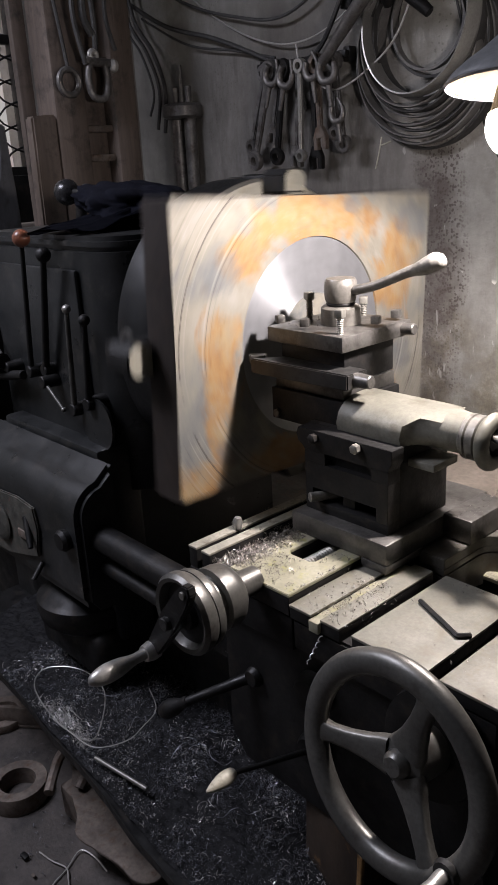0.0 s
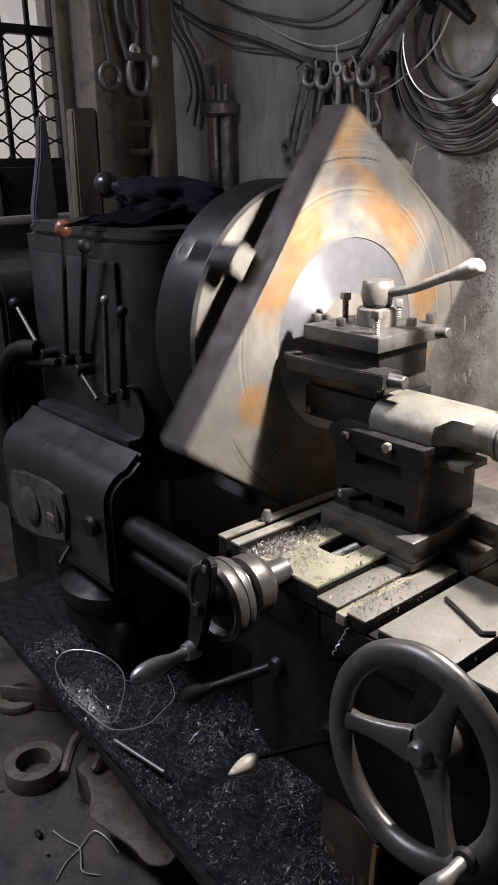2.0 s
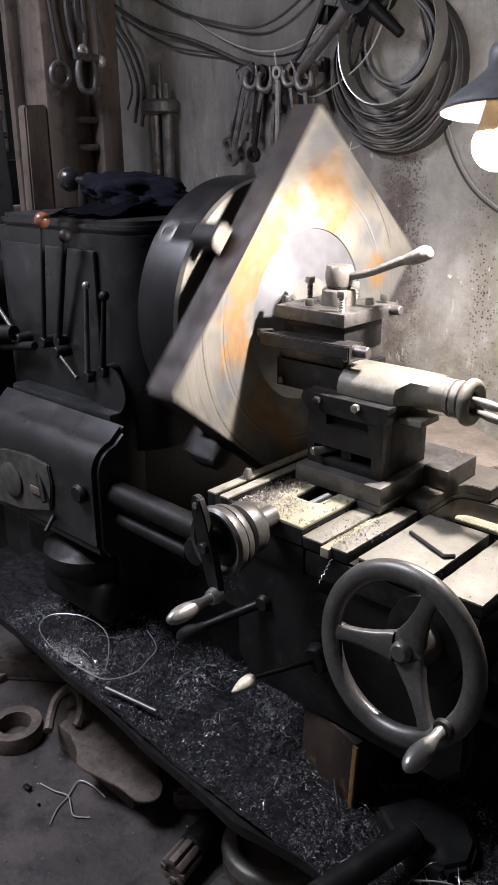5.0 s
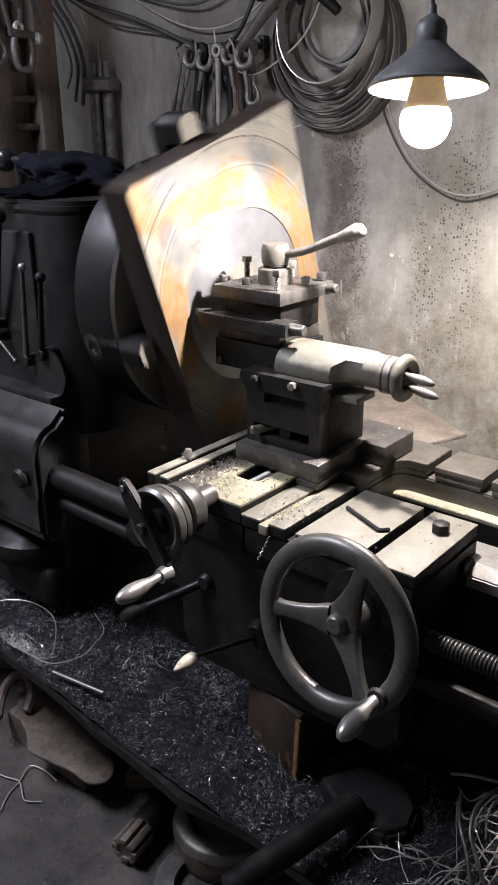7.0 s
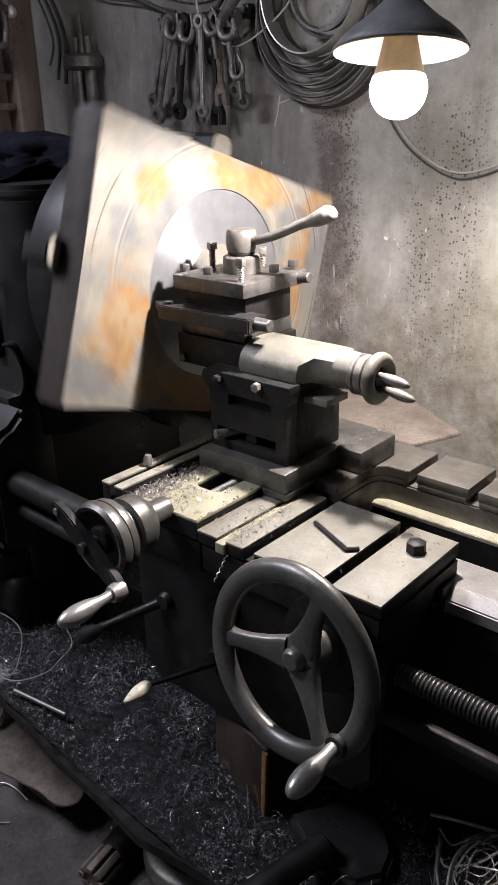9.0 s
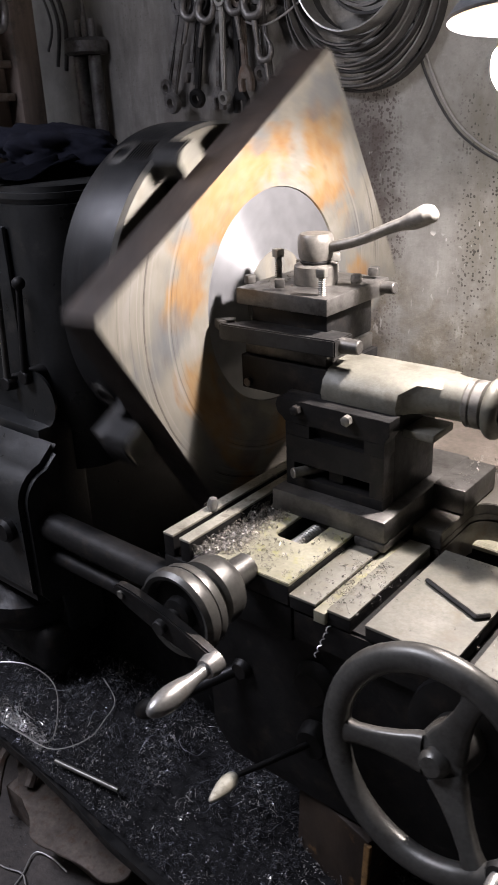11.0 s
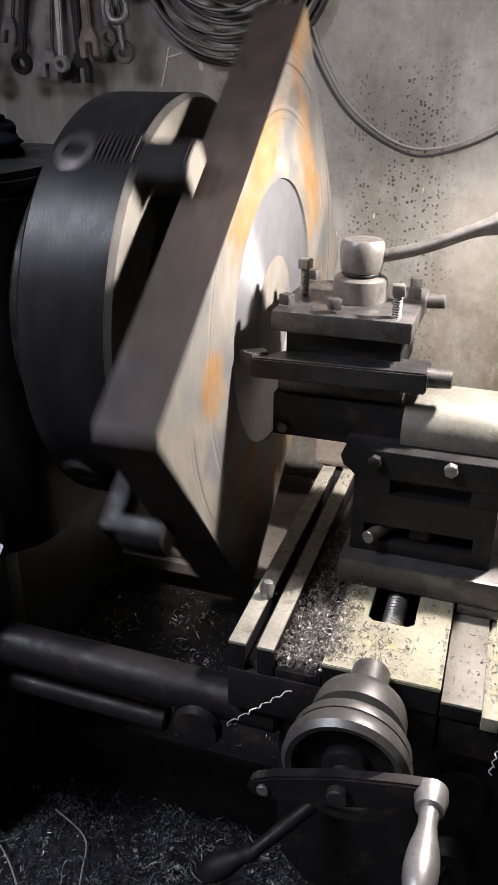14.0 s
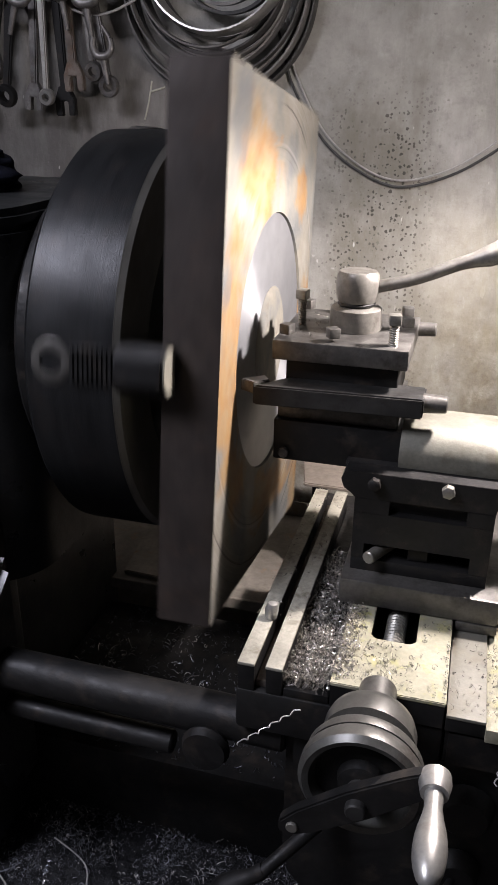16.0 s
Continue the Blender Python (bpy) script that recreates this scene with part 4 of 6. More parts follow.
def build_lathe():
    lathe = thing("lathe", "heavy old lathe in dark oily paint, headstock and bed", "lathe")
    # headstock casting, its vertical front corner well rounded
    outline = arc(-0.82, -0.205, 0.04, 180, 270, 5) + arc(-0.400, -0.145, 0.10, -90, 0, 10) + [(-0.30, 0.27), (-0.86, 0.27)]
    bm = add_prism(bmesh.new(), outline, 0.88, 1.385, "z")
    head = part("headstock", bm, M_IRON, lathe)
    cover = [(p[0] * 0.985 - 0.008, p[1] * 0.97) for p in outline]
    part("top_cover", prism(cover, 1.385, 1.415, "z", 0.01), M_IRON, head)
    part("front_panel", box(-0.80, -0.42, -0.257, -0.245, 0.98, 1.35, bev=0.006), M_IRON, head)
    part("round_cover", spin([(0, 0), (0.045, 0), (0.055, -0.004), (0.058, -0.012), (0, -0.012)], (-0.372, -0.262, 1.035), (0, 1, 0), 32), M_IRON, head)
    part("spindle_flange", spin([(0, 0), (0.215, 0), (0.22, 0.006), (0.22, 0.022), (0.19, 0.034), (0, 0.036)], (-0.30, AXIS_Y, AXIS_Z), (1, 0, 0), 48), M_IRON2, head)
    for y, z in ((0.2, 1.36),):
        bm = bmesh.new()
        add_hex(bm, (-0.30, y, z), (1, 0, 0), 0.026, 0.012)
        part("bolt", bm, M_IRON2, head)
    part("belt_guard", prism([(-1.30, 0.60), (-0.90, 0.60), (-0.90, 1.20)] + arc(-0.97, 1.215, 0.07, 0, 90, 5) + [(-1.22, 1.285), (-1.30, 1.22)], -0.30, 0.25, "y", 0.012), M_IRON2, lathe)
    part("belt_guard_foot", box(-1.28, -1.06, -0.2, 0.2, 0.0, 0.60, bev=0.01), M_IRON2, lathe)
    # levers on the front: foot, hub, knob
    levers = [((-0.602, -0.29, 1.119), (-0.560, -0.29, 1.413), 0.0058, M_BALL, 0.019, M_IRON2), ((-0.561, -0.275, 1.125), (-0.474, -0.29, 1.383), 0.0075, M_IRON2, 0.016, M_IRON2),
              ((-0.437, -0.285, 1.059), (-0.409, -0.29, 1.278), 0.0060, M_BRIGHT, 0.0095, M_WHEEL), ((-0.384, -0.28, 1.080), (-0.345, -0.29, 1.262), 0.0065, M_IRON2, 0.012, M_IRON2),
              ((-0.718, -0.29, 1.111), (-0.845, -0.29, 1.220), 0.0055, M_IRON2, 0.015, M_WHEEL), ((-0.548, -0.29, 1.103), (-0.477, -0.29, 1.052), 0.0042, M_WHEEL, 0.006, M_WHEEL)]
    for foot, tip, r, mk, rk, ms in levers:
        lv = part("lever", rod(foot, tip, r * 1.15, r * 0.85, 12), ms, head)
        part("lever_hub", rod((foot[0], -0.235, foot[2]), (foot[0], foot[1] - 0.008, foot[2]), 0.017, 0.014), M_IRON2, head)
        part("knob", spin([(0, -rk)] + [(rk * math.cos(radians(q)), rk * math.sin(radians(q))) for q in range(-72, 80, 18)] + [(0, rk)], tip, Vector(tip) - Vector(foot), 18), mk, lv)
    part("cross_bar", rod((-0.80, -0.29, 1.079), (-0.645, -0.29, 1.104), 0.011, 0.011, 12), M_IRON2, head)
    part("bent_arm", tube([(-0.72, -0.30, 1.128), (-0.80, -0.31, 1.118), (-0.87, -0.315, 1.08), (-0.925, -0.315, 1.00), (-0.945, -0.31, 0.90), (-0.93, -0.30, 0.82)], 0.019, 10), M_IRON2, head)
    # feed gearbox hung on the front, with a rounded top
    prof = [(-0.30, 0.66), (-0.375, 0.66), (-0.40, 0.69), (-0.40, 0.88)] + arc(-0.33, 0.88, 0.07, 180, 100, 6)[1:] + [(-0.30, 0.985)]
    box_ = part("feed_gearbox", prism(prof, -0.78, -0.28, "x", 0.012), M_IRON, lathe)
    part("gearbox_mount", box(-0.76, -0.34, -0.302, -0.20, 0.50, 0.99, bev=0.01), M_IRON, lathe)
    part("dial_plate", prism([(-0.735, 0.80), (-0.715, 0.845), (-0.64, 0.862), (-0.53, 0.872), (-0.455, 0.865), (-0.445, 0.82), (-0.46, 0.745), (-0.52, 0.728), (-0.60, 0.708), (-0.70, 0.70), (-0.73, 0.74)], -0.4085, -0.400, "y", 0.003), M_DUST, box_, "dusty worn dial plate")
    part("dial", spin([(0, 0), (0.045, 0), (0.047, 0.005), (0.040, 0.009), (0.02, 0.011), (0, 0.011)], (-0.62, -0.4085, 0.785), (0, -1, 0), 28), M_DUST, box_)
    part("label_bar", box(-0.535, -0.475, -0.4125, -0.4085, 0.775, 0.795, bev=0.001), M_RUST, box_, "red-brown label plate")
    part("selector", rod((-0.50, -0.405, 0.83), (-0.455, -0.425, 0.775), 0.008, 0.006, 10), M_IRON2, box_)
    part("selector", rod((-0.46, -0.40, 0.73), (-0.455, -0.43, 0.70), 0.006, 0.006, 10), M_SHAFT, box_)
    part("foot_boss", spin([(0, 0), (0.06, 0.0), (0.095, 0.012), (0.118, 0.035), (0.125, 0.065), (0.122, 0.085), (0.10, 0.10), (0.07, 0.125), (0, 0.13)], (-0.47, -0.29, 0.53), (0, 0, 1), 36), M_IRON2, box_)
    part("foot_rib", box(-0.62, -0.34, -0.36, -0.22, 0.44, 0.56, bev=0.03, seg=3), M_IRON2, box_)
    part("knob", spin([(0, 0), (0.022, 0), (0.024, 0.012), (0.018, 0.02), (0, 0.02)], (-0.33, -0.40, 0.83), (0, -1, 0), 16), M_IRON2, box_)
    # cabinet under the headstock and the bed with its gap
    part("cabinet", prism([(-1.05, -0.22), (-0.39, -0.22), (-0.39, 0.25), (-1.05, 0.25)], 0.0, 0.88, "z", 0.015), M_IRON, lathe)
    part("gap_floor", box(-0.388, 0.13, -0.20, 0.20, 0.30, 0.56, bev=0.01), M_IRON2, lathe)
    bed = part("bed", prism([(-0.22, 0.40), (-0.22, 0.84), (-0.12, 0.84), (-0.12, 0.60), (0.12, 0.60), (0.12, 0.84), (0.22, 0.84), (0.22, 0.40)], 0.13, 2.1, "x", 0.004), M_IRON2, lathe)
    part("front_way", prism([(-0.225, 0.84), (-0.225, 0.862), (-0.205, 0.878), (-0.13, 0.878), (-0.12, 0.865), (-0.12, 0.84)], 0.13, 2.1, "x", 0.002), M_BRIGHT, bed)
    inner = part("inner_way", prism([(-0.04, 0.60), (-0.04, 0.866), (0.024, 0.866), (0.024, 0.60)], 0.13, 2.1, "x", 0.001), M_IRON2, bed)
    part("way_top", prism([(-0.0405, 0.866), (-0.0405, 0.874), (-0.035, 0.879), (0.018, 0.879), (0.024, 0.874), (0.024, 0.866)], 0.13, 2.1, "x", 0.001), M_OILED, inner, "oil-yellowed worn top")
    part("rear_way", prism([(0.13, 0.84), (0.13, 0.862), (0.17, 0.885), (0.21, 0.862), (0.21, 0.84)], 0.13, 2.1, "x", 0.002), M_STEEL, bed)
    part("tail_leg", box(1.5, 2.05, -0.2, 0.2, 0.0, 0.40, bev=0.015), M_IRON, lathe)
    part("mid_leg", box(0.2, 0.5, -0.18, 0.2, 0.0, 0.40, bev=0.015), M_IRON, lathe)
    # screws and shafts along the front
    bm = bmesh.new()
    add_thread(bm, (0.655, -0.345, 0.80), (2.0, -0.345, 0.80), 0.0175, 0.0065, 0.0022, 18)
    part("lead_screw", bm, M_SHAFT, lathe)
    part("feed_shaft", rod((0.60, -0.345, 0.72), (2.0, -0.345, 0.72), 0.0165), M_IRON2, lathe)
    part("lead_screw_sleeve", rod((-0.285, -0.345, 0.828), (0.12, -0.345, 0.822), 0.028), M_IRON2, lathe)
    part("control_shaft", rod((-0.285, -0.345, 0.764), (-0.035, -0.345, 0.760), 0.016), M_IRON2, lathe)
    part("shaft_cap", spin([(0, 0), (0.03, 0), (0.032, 0.006), (0.028, 0.016), (0, 0.02)], (0.02, -0.37, 0.795), (0, -1, 0), 24), M_IRON2, lathe)
    # chip pan with a bent front lip
    bm = bmesh.new()
    n = 90
    rows = []
    bends = ((-1.05, 0.030), (-0.60, 0.012), (-0.28, -0.014), (-0.08, -0.027), (0.03, -0.047), (0.20, -0.052), (0.29, -0.066), (0.36, -0.054), (0.44, -0.040), (0.52, -0.050), (0.80, -0.075), (1.95, -0.135))
    for i in range(n + 1):
        x = -1.05 + 3.0 * i / n
        w = float(np.interp(x, [p[0] for p in bends], [p[1] for p in bends])) + 0.002 * math.sin(x * 23)
        rows.append([bm.verts.new((x, y, z)) for y, z in ((0.42, PAN_Z - 0.02), (-0.478 + w, PAN_Z - 0.02), (-0.486 + w, PAN_Z - 0.012), (-0.4895 + w, PAN_Z + 0.012), (-0.491 + w, PAN_Z + 0.012), (-0.488 + w, PAN_Z - 0.016), (-0.478 + w, PAN_Z - 0.024), (0.42, PAN_Z - 0.024))])
    for a, b in zip(rows, rows[1:]):
        for j in range(8):
            bm.faces.new((a[j], b[j], b[(j + 1) % 8], a[(j + 1) % 8]))
    bm.faces.new(rows[0]), bm.faces.new(rows[-1])
    part("chip_pan", bm, M_IRON2, lathe)
    for x in (-0.7, 0.75, 1.4):
        part("pan_bracket", box(x - 0.02, x + 0.02, -0.34, -0.14, 0.30, 0.36, bev=0.004), M_IRON2, lathe)


def build_chuck():
    """Four-jaw chuck; its origin lies on the spindle's line."""
    chuck = thing("chuck", "large dark four-jaw chuck turning with the plate", "chuck", pose(0, AXIS_Y, AXIS_Z))
    part("backplate", rod((-0.262, 0, 0), (-0.241, 0, 0), 0.2, seg=48), M_CHUCK, chuck)
    part("body", spin([(0, -0.243), (0.285, -0.243), (0.291, -0.237), (0.2915, -0.228), (0.292, -0.124), (0.2915, -0.1225), (0.286, -0.1165), (0.10, -0.1160), (0.09, -0.122), (0.05, -0.122), (0.05, -0.19), (0, -0.19)], (0, 0, 0), (1, 0, 0), 96), M_CHUCK, chuck, angle=20)
    part("rim_chamfer", spin([(0.2922, -0.1235), (0.2866, -0.1158)], (0, 0, 0), (1, 0, 0), 96), M_SATIN, chuck, "bright worn edge of the chuck")
    part("face_ring", spin([(0.20, -0.1158), (0.215, -0.1145), (0.282, -0.1145), (0.2862, -0.1158)], (0, 0, 0), (1, 0, 0), 96), M_STEEL, chuck, "bright turned rim of the chuck's face")
    for k, (reach, deep) in enumerate(((0.349, 0.032), (0.264, 0.042), (0.340, 0.052), (0.252, 0.045))):
        q = Matrix.Rotation(radians(90 * k), 4, "X")
        end = reach + deep
        # jaw: a base that runs in a slot of the body and a step that grips the plate's edge
        bm = prism([(reach, -0.028), (end - 0.012, -0.028), (end, -0.015), (end, 0.015), (end - 0.012, 0.028), (reach, 0.028)], -0.116, -0.0555, "x", 0.002)
        bmesh.ops.transform(bm, matrix=q, verts=bm.verts)
        jaw = part("jaw", bm, M_IRON2, chuck)
        close = k % 2 == 1
        top = 0.2955 if close else end - 0.012
        bm = bmesh.new()
        add_box(bm, -0.178 if close else -0.142, -0.116, 0.22, top, -0.022, 0.022, 0.002, m=q)
        part("jaw_base", bm, M_IRON2, jaw)
        if close:                           # the thread that drives the jaw, cut across its outer face
            ridge = [(-0.176, top), (-0.176, top + 0.0005)]
            for i in range(9):
                ridge += [(-0.174 + 0.0062 * i, top + 0.0025), (-0.1715 + 0.0062 * i, top + 0.0025), (-0.1705 + 0.0062 * i, top + 0.0005), (-0.1690 + 0.0062 * i, top + 0.0005)]
            bm = prism(ridge + [(-0.118, top)], -0.020, 0.020, "z")
            bmesh.ops.transform(bm, matrix=q, verts=bm.verts)
            part("jaw_thread", bm, M_IRON2, jaw)
        bm = bmesh.new()
        add_box(bm, -0.1162, -0.1135, 0.11, min(reach, 0.288), -0.027, 0.027, 0.0008, 1, m=q)
        part("jaw_slot", bm, M_IRON2, chuck)
        bm = bmesh.new()
        add_spin(bm, [(0.026, -0.003), (0.027, 0.002), (0.022, 0.004), (0.015, 0.003), (0.014, -0.012), (0, -0.012)], q @ Vector((-0.203, 0.2905, 0)), q @ Vector((0, 1, 0)), 20)
        part("key_socket", bm, M_POST, chuck)
        bm = prism([(reach + 0.003, -0.026), (end - 0.013, -0.026), (end - 0.002, -0.014), (end - 0.002, 0.014), (end - 0.013, 0.026), (reach + 0.003, 0.026)], -0.0555, -0.0525, "x", 0.001)
        bmesh.ops.transform(bm, matrix=q, verts=bm.verts)
        part("jaw_end", bm, M_STEEL, jaw, "bright worn end of the jaw")
    return chuck


PLATE = (0.34, 0.253, 0.072, 0.187)   # half width, half height, thickness, radius of the faced circle


def build_plate():
    """Rectangular steel plate whose middle is being faced."""
    a, b, th, rc = PLATE
    plate = thing("steel_plate", "thick rusty flame-cut steel plate with a bright turned circle", "steel plate", pose(0, AXIS_Y, AXIS_Z))
    oy, oz = 0.005, 0.006
    n = 96
    bm = bmesh.new()
    rim, mid, hole, low = [], [], [], []
    for i in range(n):
        q = 2 * math.pi * i / n
        c, s = math.cos(q), math.sin(q)
        # corners are hit exactly: the outline steps along the four sides
        u = i / n * 4
        side, f = int(u), u - int(u)
        ca = [(a, b), (-a, b), (-a, -b), (a, -b)]
        p0, p1 = ca[side], ca[(side + 1) % 4]
        py, pz = p0[0] + (p1[0] - p0[0]) * f + oy, p0[1] + (p1[1] - p0[1]) * f + oz
        q2 = math.atan2(pz, py)
        c, s = math.cos(q2), math.sin(q2)
        rim.append(bm.verts.new((0.0, py, pz)))
        mid.append(bm.verts.new((0.0, (py + rc * c) / 2, (pz + rc * s) / 2)))
        hole.append(bm.verts.new((0.0, rc * c, rc * s)))
        low.append(bm.verts.new((-0.004, (rc - 0.001) * c, (rc - 0.001) * s)))
    for i in range(n):
        j = (i + 1) % n
        for p, q in ((rim, mid), (mid, hole), (hole, low)):
            bm.faces.new((p[i], p[j], q[j], q[i]))
    part("scaled_face", bm, M_FACE, plate, "rusty scaled face with scored rings")
    bm = bmesh.new()
    back, front, cham = [], [], []
    rng = random.Random(11)
    ca = [(a, b), (-a, b), (-a, -b), (a, -b)]
    for i in range(n):
        u = i / n * 4
        side, f = int(u), u - int(u)
        p0, p1 = ca[side], ca[(side + 1) % 4]
        py, pz = p0[0] + (p1[0] - p0[0]) * f + oy, p0[1] + (p1[1] - p0[1]) * f + oz
        k = 1.0 + rng.uniform(-0.0015, 0.0015)
        front.append(bm.verts.new((0.0, py, pz)))
        cham.append(bm.verts.new((-0.003, py * 1.004 * k, pz * 1.004 * k)))
        back.append(bm.verts.new((-th, py * 1.004 * k, pz * 1.004 * k)))
    for i in range(n):
        j = (i + 1) % n
        bm.faces.new((front[i], front[j], cham[j], cham[i]))
        bm.faces.new((cham[i], cham[j], back[j], back[i]))
    bm.faces.new(back)
    part("cut_edge", bm, M_EDGE, plate, "dark brown flame-cut edge", 60)
    part("turned_face", spin([(0, -0.003), (0.083, -0.003), (0.088, -0.004), (0.14, -0.004), (rc - 0.001, -0.004)][1:], (0, 0, 0), (1, 0, 0), 96), M_TURNED, plate, "bright faced steel circle")
    part("raw_centre", spin([(0, -0.0028), (0.05, -0.0028), (0.083, -0.0028)], (0, 0, 0), (1, 0, 0), 64), M_FACE, plate, "tan unfaced middle of the circle")
    return plate


build_lathe()
CHUCK = build_chuck()
STEEL_PLATE = build_plate()

# ---- the carriage, its slides and the tool post ----
def handle_profile(n, r):
    return [(0, 0), (r * 0.55, 0), (r * 0.6, n * 0.06), (r * 0.58, n * 0.12), (r * 0.55, n * 0.2), (r * 0.66, n * 0.31), (r * 0.83, n * 0.42), (r * 0.95, n * 0.53), (r, n * 0.64), (r * 0.97, n * 0.73), (r * 0.86, n * 0.83), (r * 0.68, n * 0.91), (r * 0.45, n * 0.965), (r * 0.22, n * 0.99), (0, n)]


def build_carriage():
    car = thing("lathe_carriage", "lathe carriage with worn oily steel wings and a large spoked handwheel", "carriage")
    saddle = part("saddle", box(0.06, 0.304, -0.383, 0.16, 0.845, 0.905, bev=0.006), M_IRON2, car)
    # worn bar tops; sides and channel in black iron paint their shade
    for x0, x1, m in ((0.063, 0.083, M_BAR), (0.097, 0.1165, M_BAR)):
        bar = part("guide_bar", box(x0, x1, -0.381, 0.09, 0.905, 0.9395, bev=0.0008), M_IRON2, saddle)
        part("bar_top", box(x0 - 0.0005, x1 + 0.0005, -0.382, 0.09, 0.9395, 0.944, bev=0.0012), m, bar, "bright worn top above sides coloured dark for shade")
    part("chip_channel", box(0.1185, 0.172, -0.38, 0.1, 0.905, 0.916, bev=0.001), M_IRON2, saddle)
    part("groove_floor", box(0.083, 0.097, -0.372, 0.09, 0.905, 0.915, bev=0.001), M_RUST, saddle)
    # body in black iron, its shaded front put into the colour
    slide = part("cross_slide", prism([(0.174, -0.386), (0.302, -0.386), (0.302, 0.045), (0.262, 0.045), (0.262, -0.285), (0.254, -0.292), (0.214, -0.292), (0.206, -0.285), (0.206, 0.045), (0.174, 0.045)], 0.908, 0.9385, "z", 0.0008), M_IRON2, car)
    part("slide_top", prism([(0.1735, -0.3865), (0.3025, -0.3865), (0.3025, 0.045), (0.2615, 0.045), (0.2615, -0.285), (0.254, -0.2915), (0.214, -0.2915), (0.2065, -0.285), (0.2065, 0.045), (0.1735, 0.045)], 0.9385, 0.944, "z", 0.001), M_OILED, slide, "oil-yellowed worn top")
    bm = bmesh.new()
    add_thread(bm, (0.234, -0.29, 0.922), (0.234, 0.1, 0.922), 0.0135, 0.006, 0.002, 14)
    part("cross_screw", bm, M_SATIN, slide)
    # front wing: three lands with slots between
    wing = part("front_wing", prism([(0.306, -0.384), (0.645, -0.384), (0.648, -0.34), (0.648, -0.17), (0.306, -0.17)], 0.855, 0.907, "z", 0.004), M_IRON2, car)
    # lands get black bodies for the shade below their worn tops
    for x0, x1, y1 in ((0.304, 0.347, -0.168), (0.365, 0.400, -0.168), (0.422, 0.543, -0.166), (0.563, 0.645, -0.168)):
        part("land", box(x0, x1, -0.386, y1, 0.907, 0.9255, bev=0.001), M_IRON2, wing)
        part("land_top", box(x0, x1, -0.3875, y1, 0.9255, 0.930, bev=0.0012), M_STEEL, wing, "bright worn top above sides coloured dark for shade")
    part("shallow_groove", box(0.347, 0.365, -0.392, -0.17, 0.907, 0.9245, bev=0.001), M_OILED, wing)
    part("bridge", box(0.306, 0.358, -0.166, 0.14, 0.85, 0.908, bev=0.01), M_IRON2, car)
    # rear wing: one casting whose front turns forward in a rounded corner, with two open T-slots
    turn = [(0.407, -0.150), (0.407, -0.054)] + arc(0.441, -0.054, 0.034, 180, 90, 8)[1:]
    rear = part("rear_wing", prism([(0.360, 0.088), (0.360, -0.150)] + turn + [(0.80, -0.02), (0.80, 0.088)], 0.855, 0.916, "z", 0.003), M_REAR, car)
    part("rear_land", prism([(0.360, 0.088), (0.360, -0.150)] + turn + [(0.467, -0.02), (0.467, 0.088)], 0.916, 0.926, "z", 0.0006), M_REAR, rear)
    for x0, x1 in ((0.489, 0.582), (0.605, 0.80)):
        part("rear_land", box(x0, x1, -0.02, 0.088, 0.916, 0.926, bev=0.0006), M_REAR, rear)
    part("rear_land", prism([(0.360, 0.088), (0.360, -0.150)] + turn + [(0.470, -0.02), (0.470, 0.088)], 0.926, 0.944, "z", 0.0012), M_REAR, rear)
    for x0, x1 in ((0.486, 0.585), (0.602, 0.80)):
        part("rear_land", box(x0, x1, -0.02, 0.088, 0.926, 0.944, bev=0.0012), M_REAR, rear)
    part("way_wiper", box(0.648, 0.658, -0.235, -0.20, 0.84, 0.884, bev=0.003), M_IRON2, wing)
    # apron
    apron = part("apron", prism([(0.12, 0.86), (0.12, 0.60), (0.16, 0.55), (0.60, 0.55), (0.64, 0.60), (0.64, 0.86)], -0.37, -0.235, "y", 0.012), M_IRON2, car)
    part("boss", rod((0.34, -0.37, 0.79), (0.34, -0.395, 0.79), 0.035, 0.03), M_IRON2, apron)
    part("boss", rod((0.34, -0.37, 0.69), (0.34, -0.395, 0.69), 0.03, 0.026), M_IRON2, apron)
    lv = part("half_nut_lever", rod((0.34, -0.385, 0.69), (0.288, -0.500, 0.687), 0.0052, 0.004, 10), M_IRON2, apron)
    part("knob", spin([(0, 0), (0.006, 0), (0.0092, 0.004), (0.0112, 0.012), (0.0115, 0.020), (0.0104, 0.030), (0.0078, 0.040), (0.0048, 0.049), (0.0026, 0.054), (0, 0.0555)], (0.287, -0.4975, 0.687), (0.03, -1.0, 0.0), 18), M_CREAM, lv, "pale worn knob")
    lv = part("cross_feed_lever", rod((0.20, -0.36, 0.745), (0.115, -0.452, 0.695), 0.010, 0.008, 12), M_IRON2, apron)
    part("grip", spin(handle_profile(0.085, 0.0165), (0.118, -0.449, 0.697), (-0.78, -0.18, -0.60), 16), M_IRON2, lv)
    part("boss", rod((0.20, -0.37, 0.745), (0.20, -0.382, 0.745), 0.018, 0.015), M_IRON2, apron)
    # handwheel, its axis tilted up towards the operator
    c, d = Vector((0.564, -0.480, 0.857)), Vector((-0.047, -1.0, 0.150)).normalized()
    u = d.cross(Vector((0, 0, 1))).normalized() * -1
    if u.x < 0:
        u = -u
    w = u.cross(d).normalized()
    if w.z < 0:
        w = -w

    def on_rim(deg, r, out=0.0):
        return c + (u * math.cos(radians(deg)) + w * math.sin(radians(deg))) * r + d * out
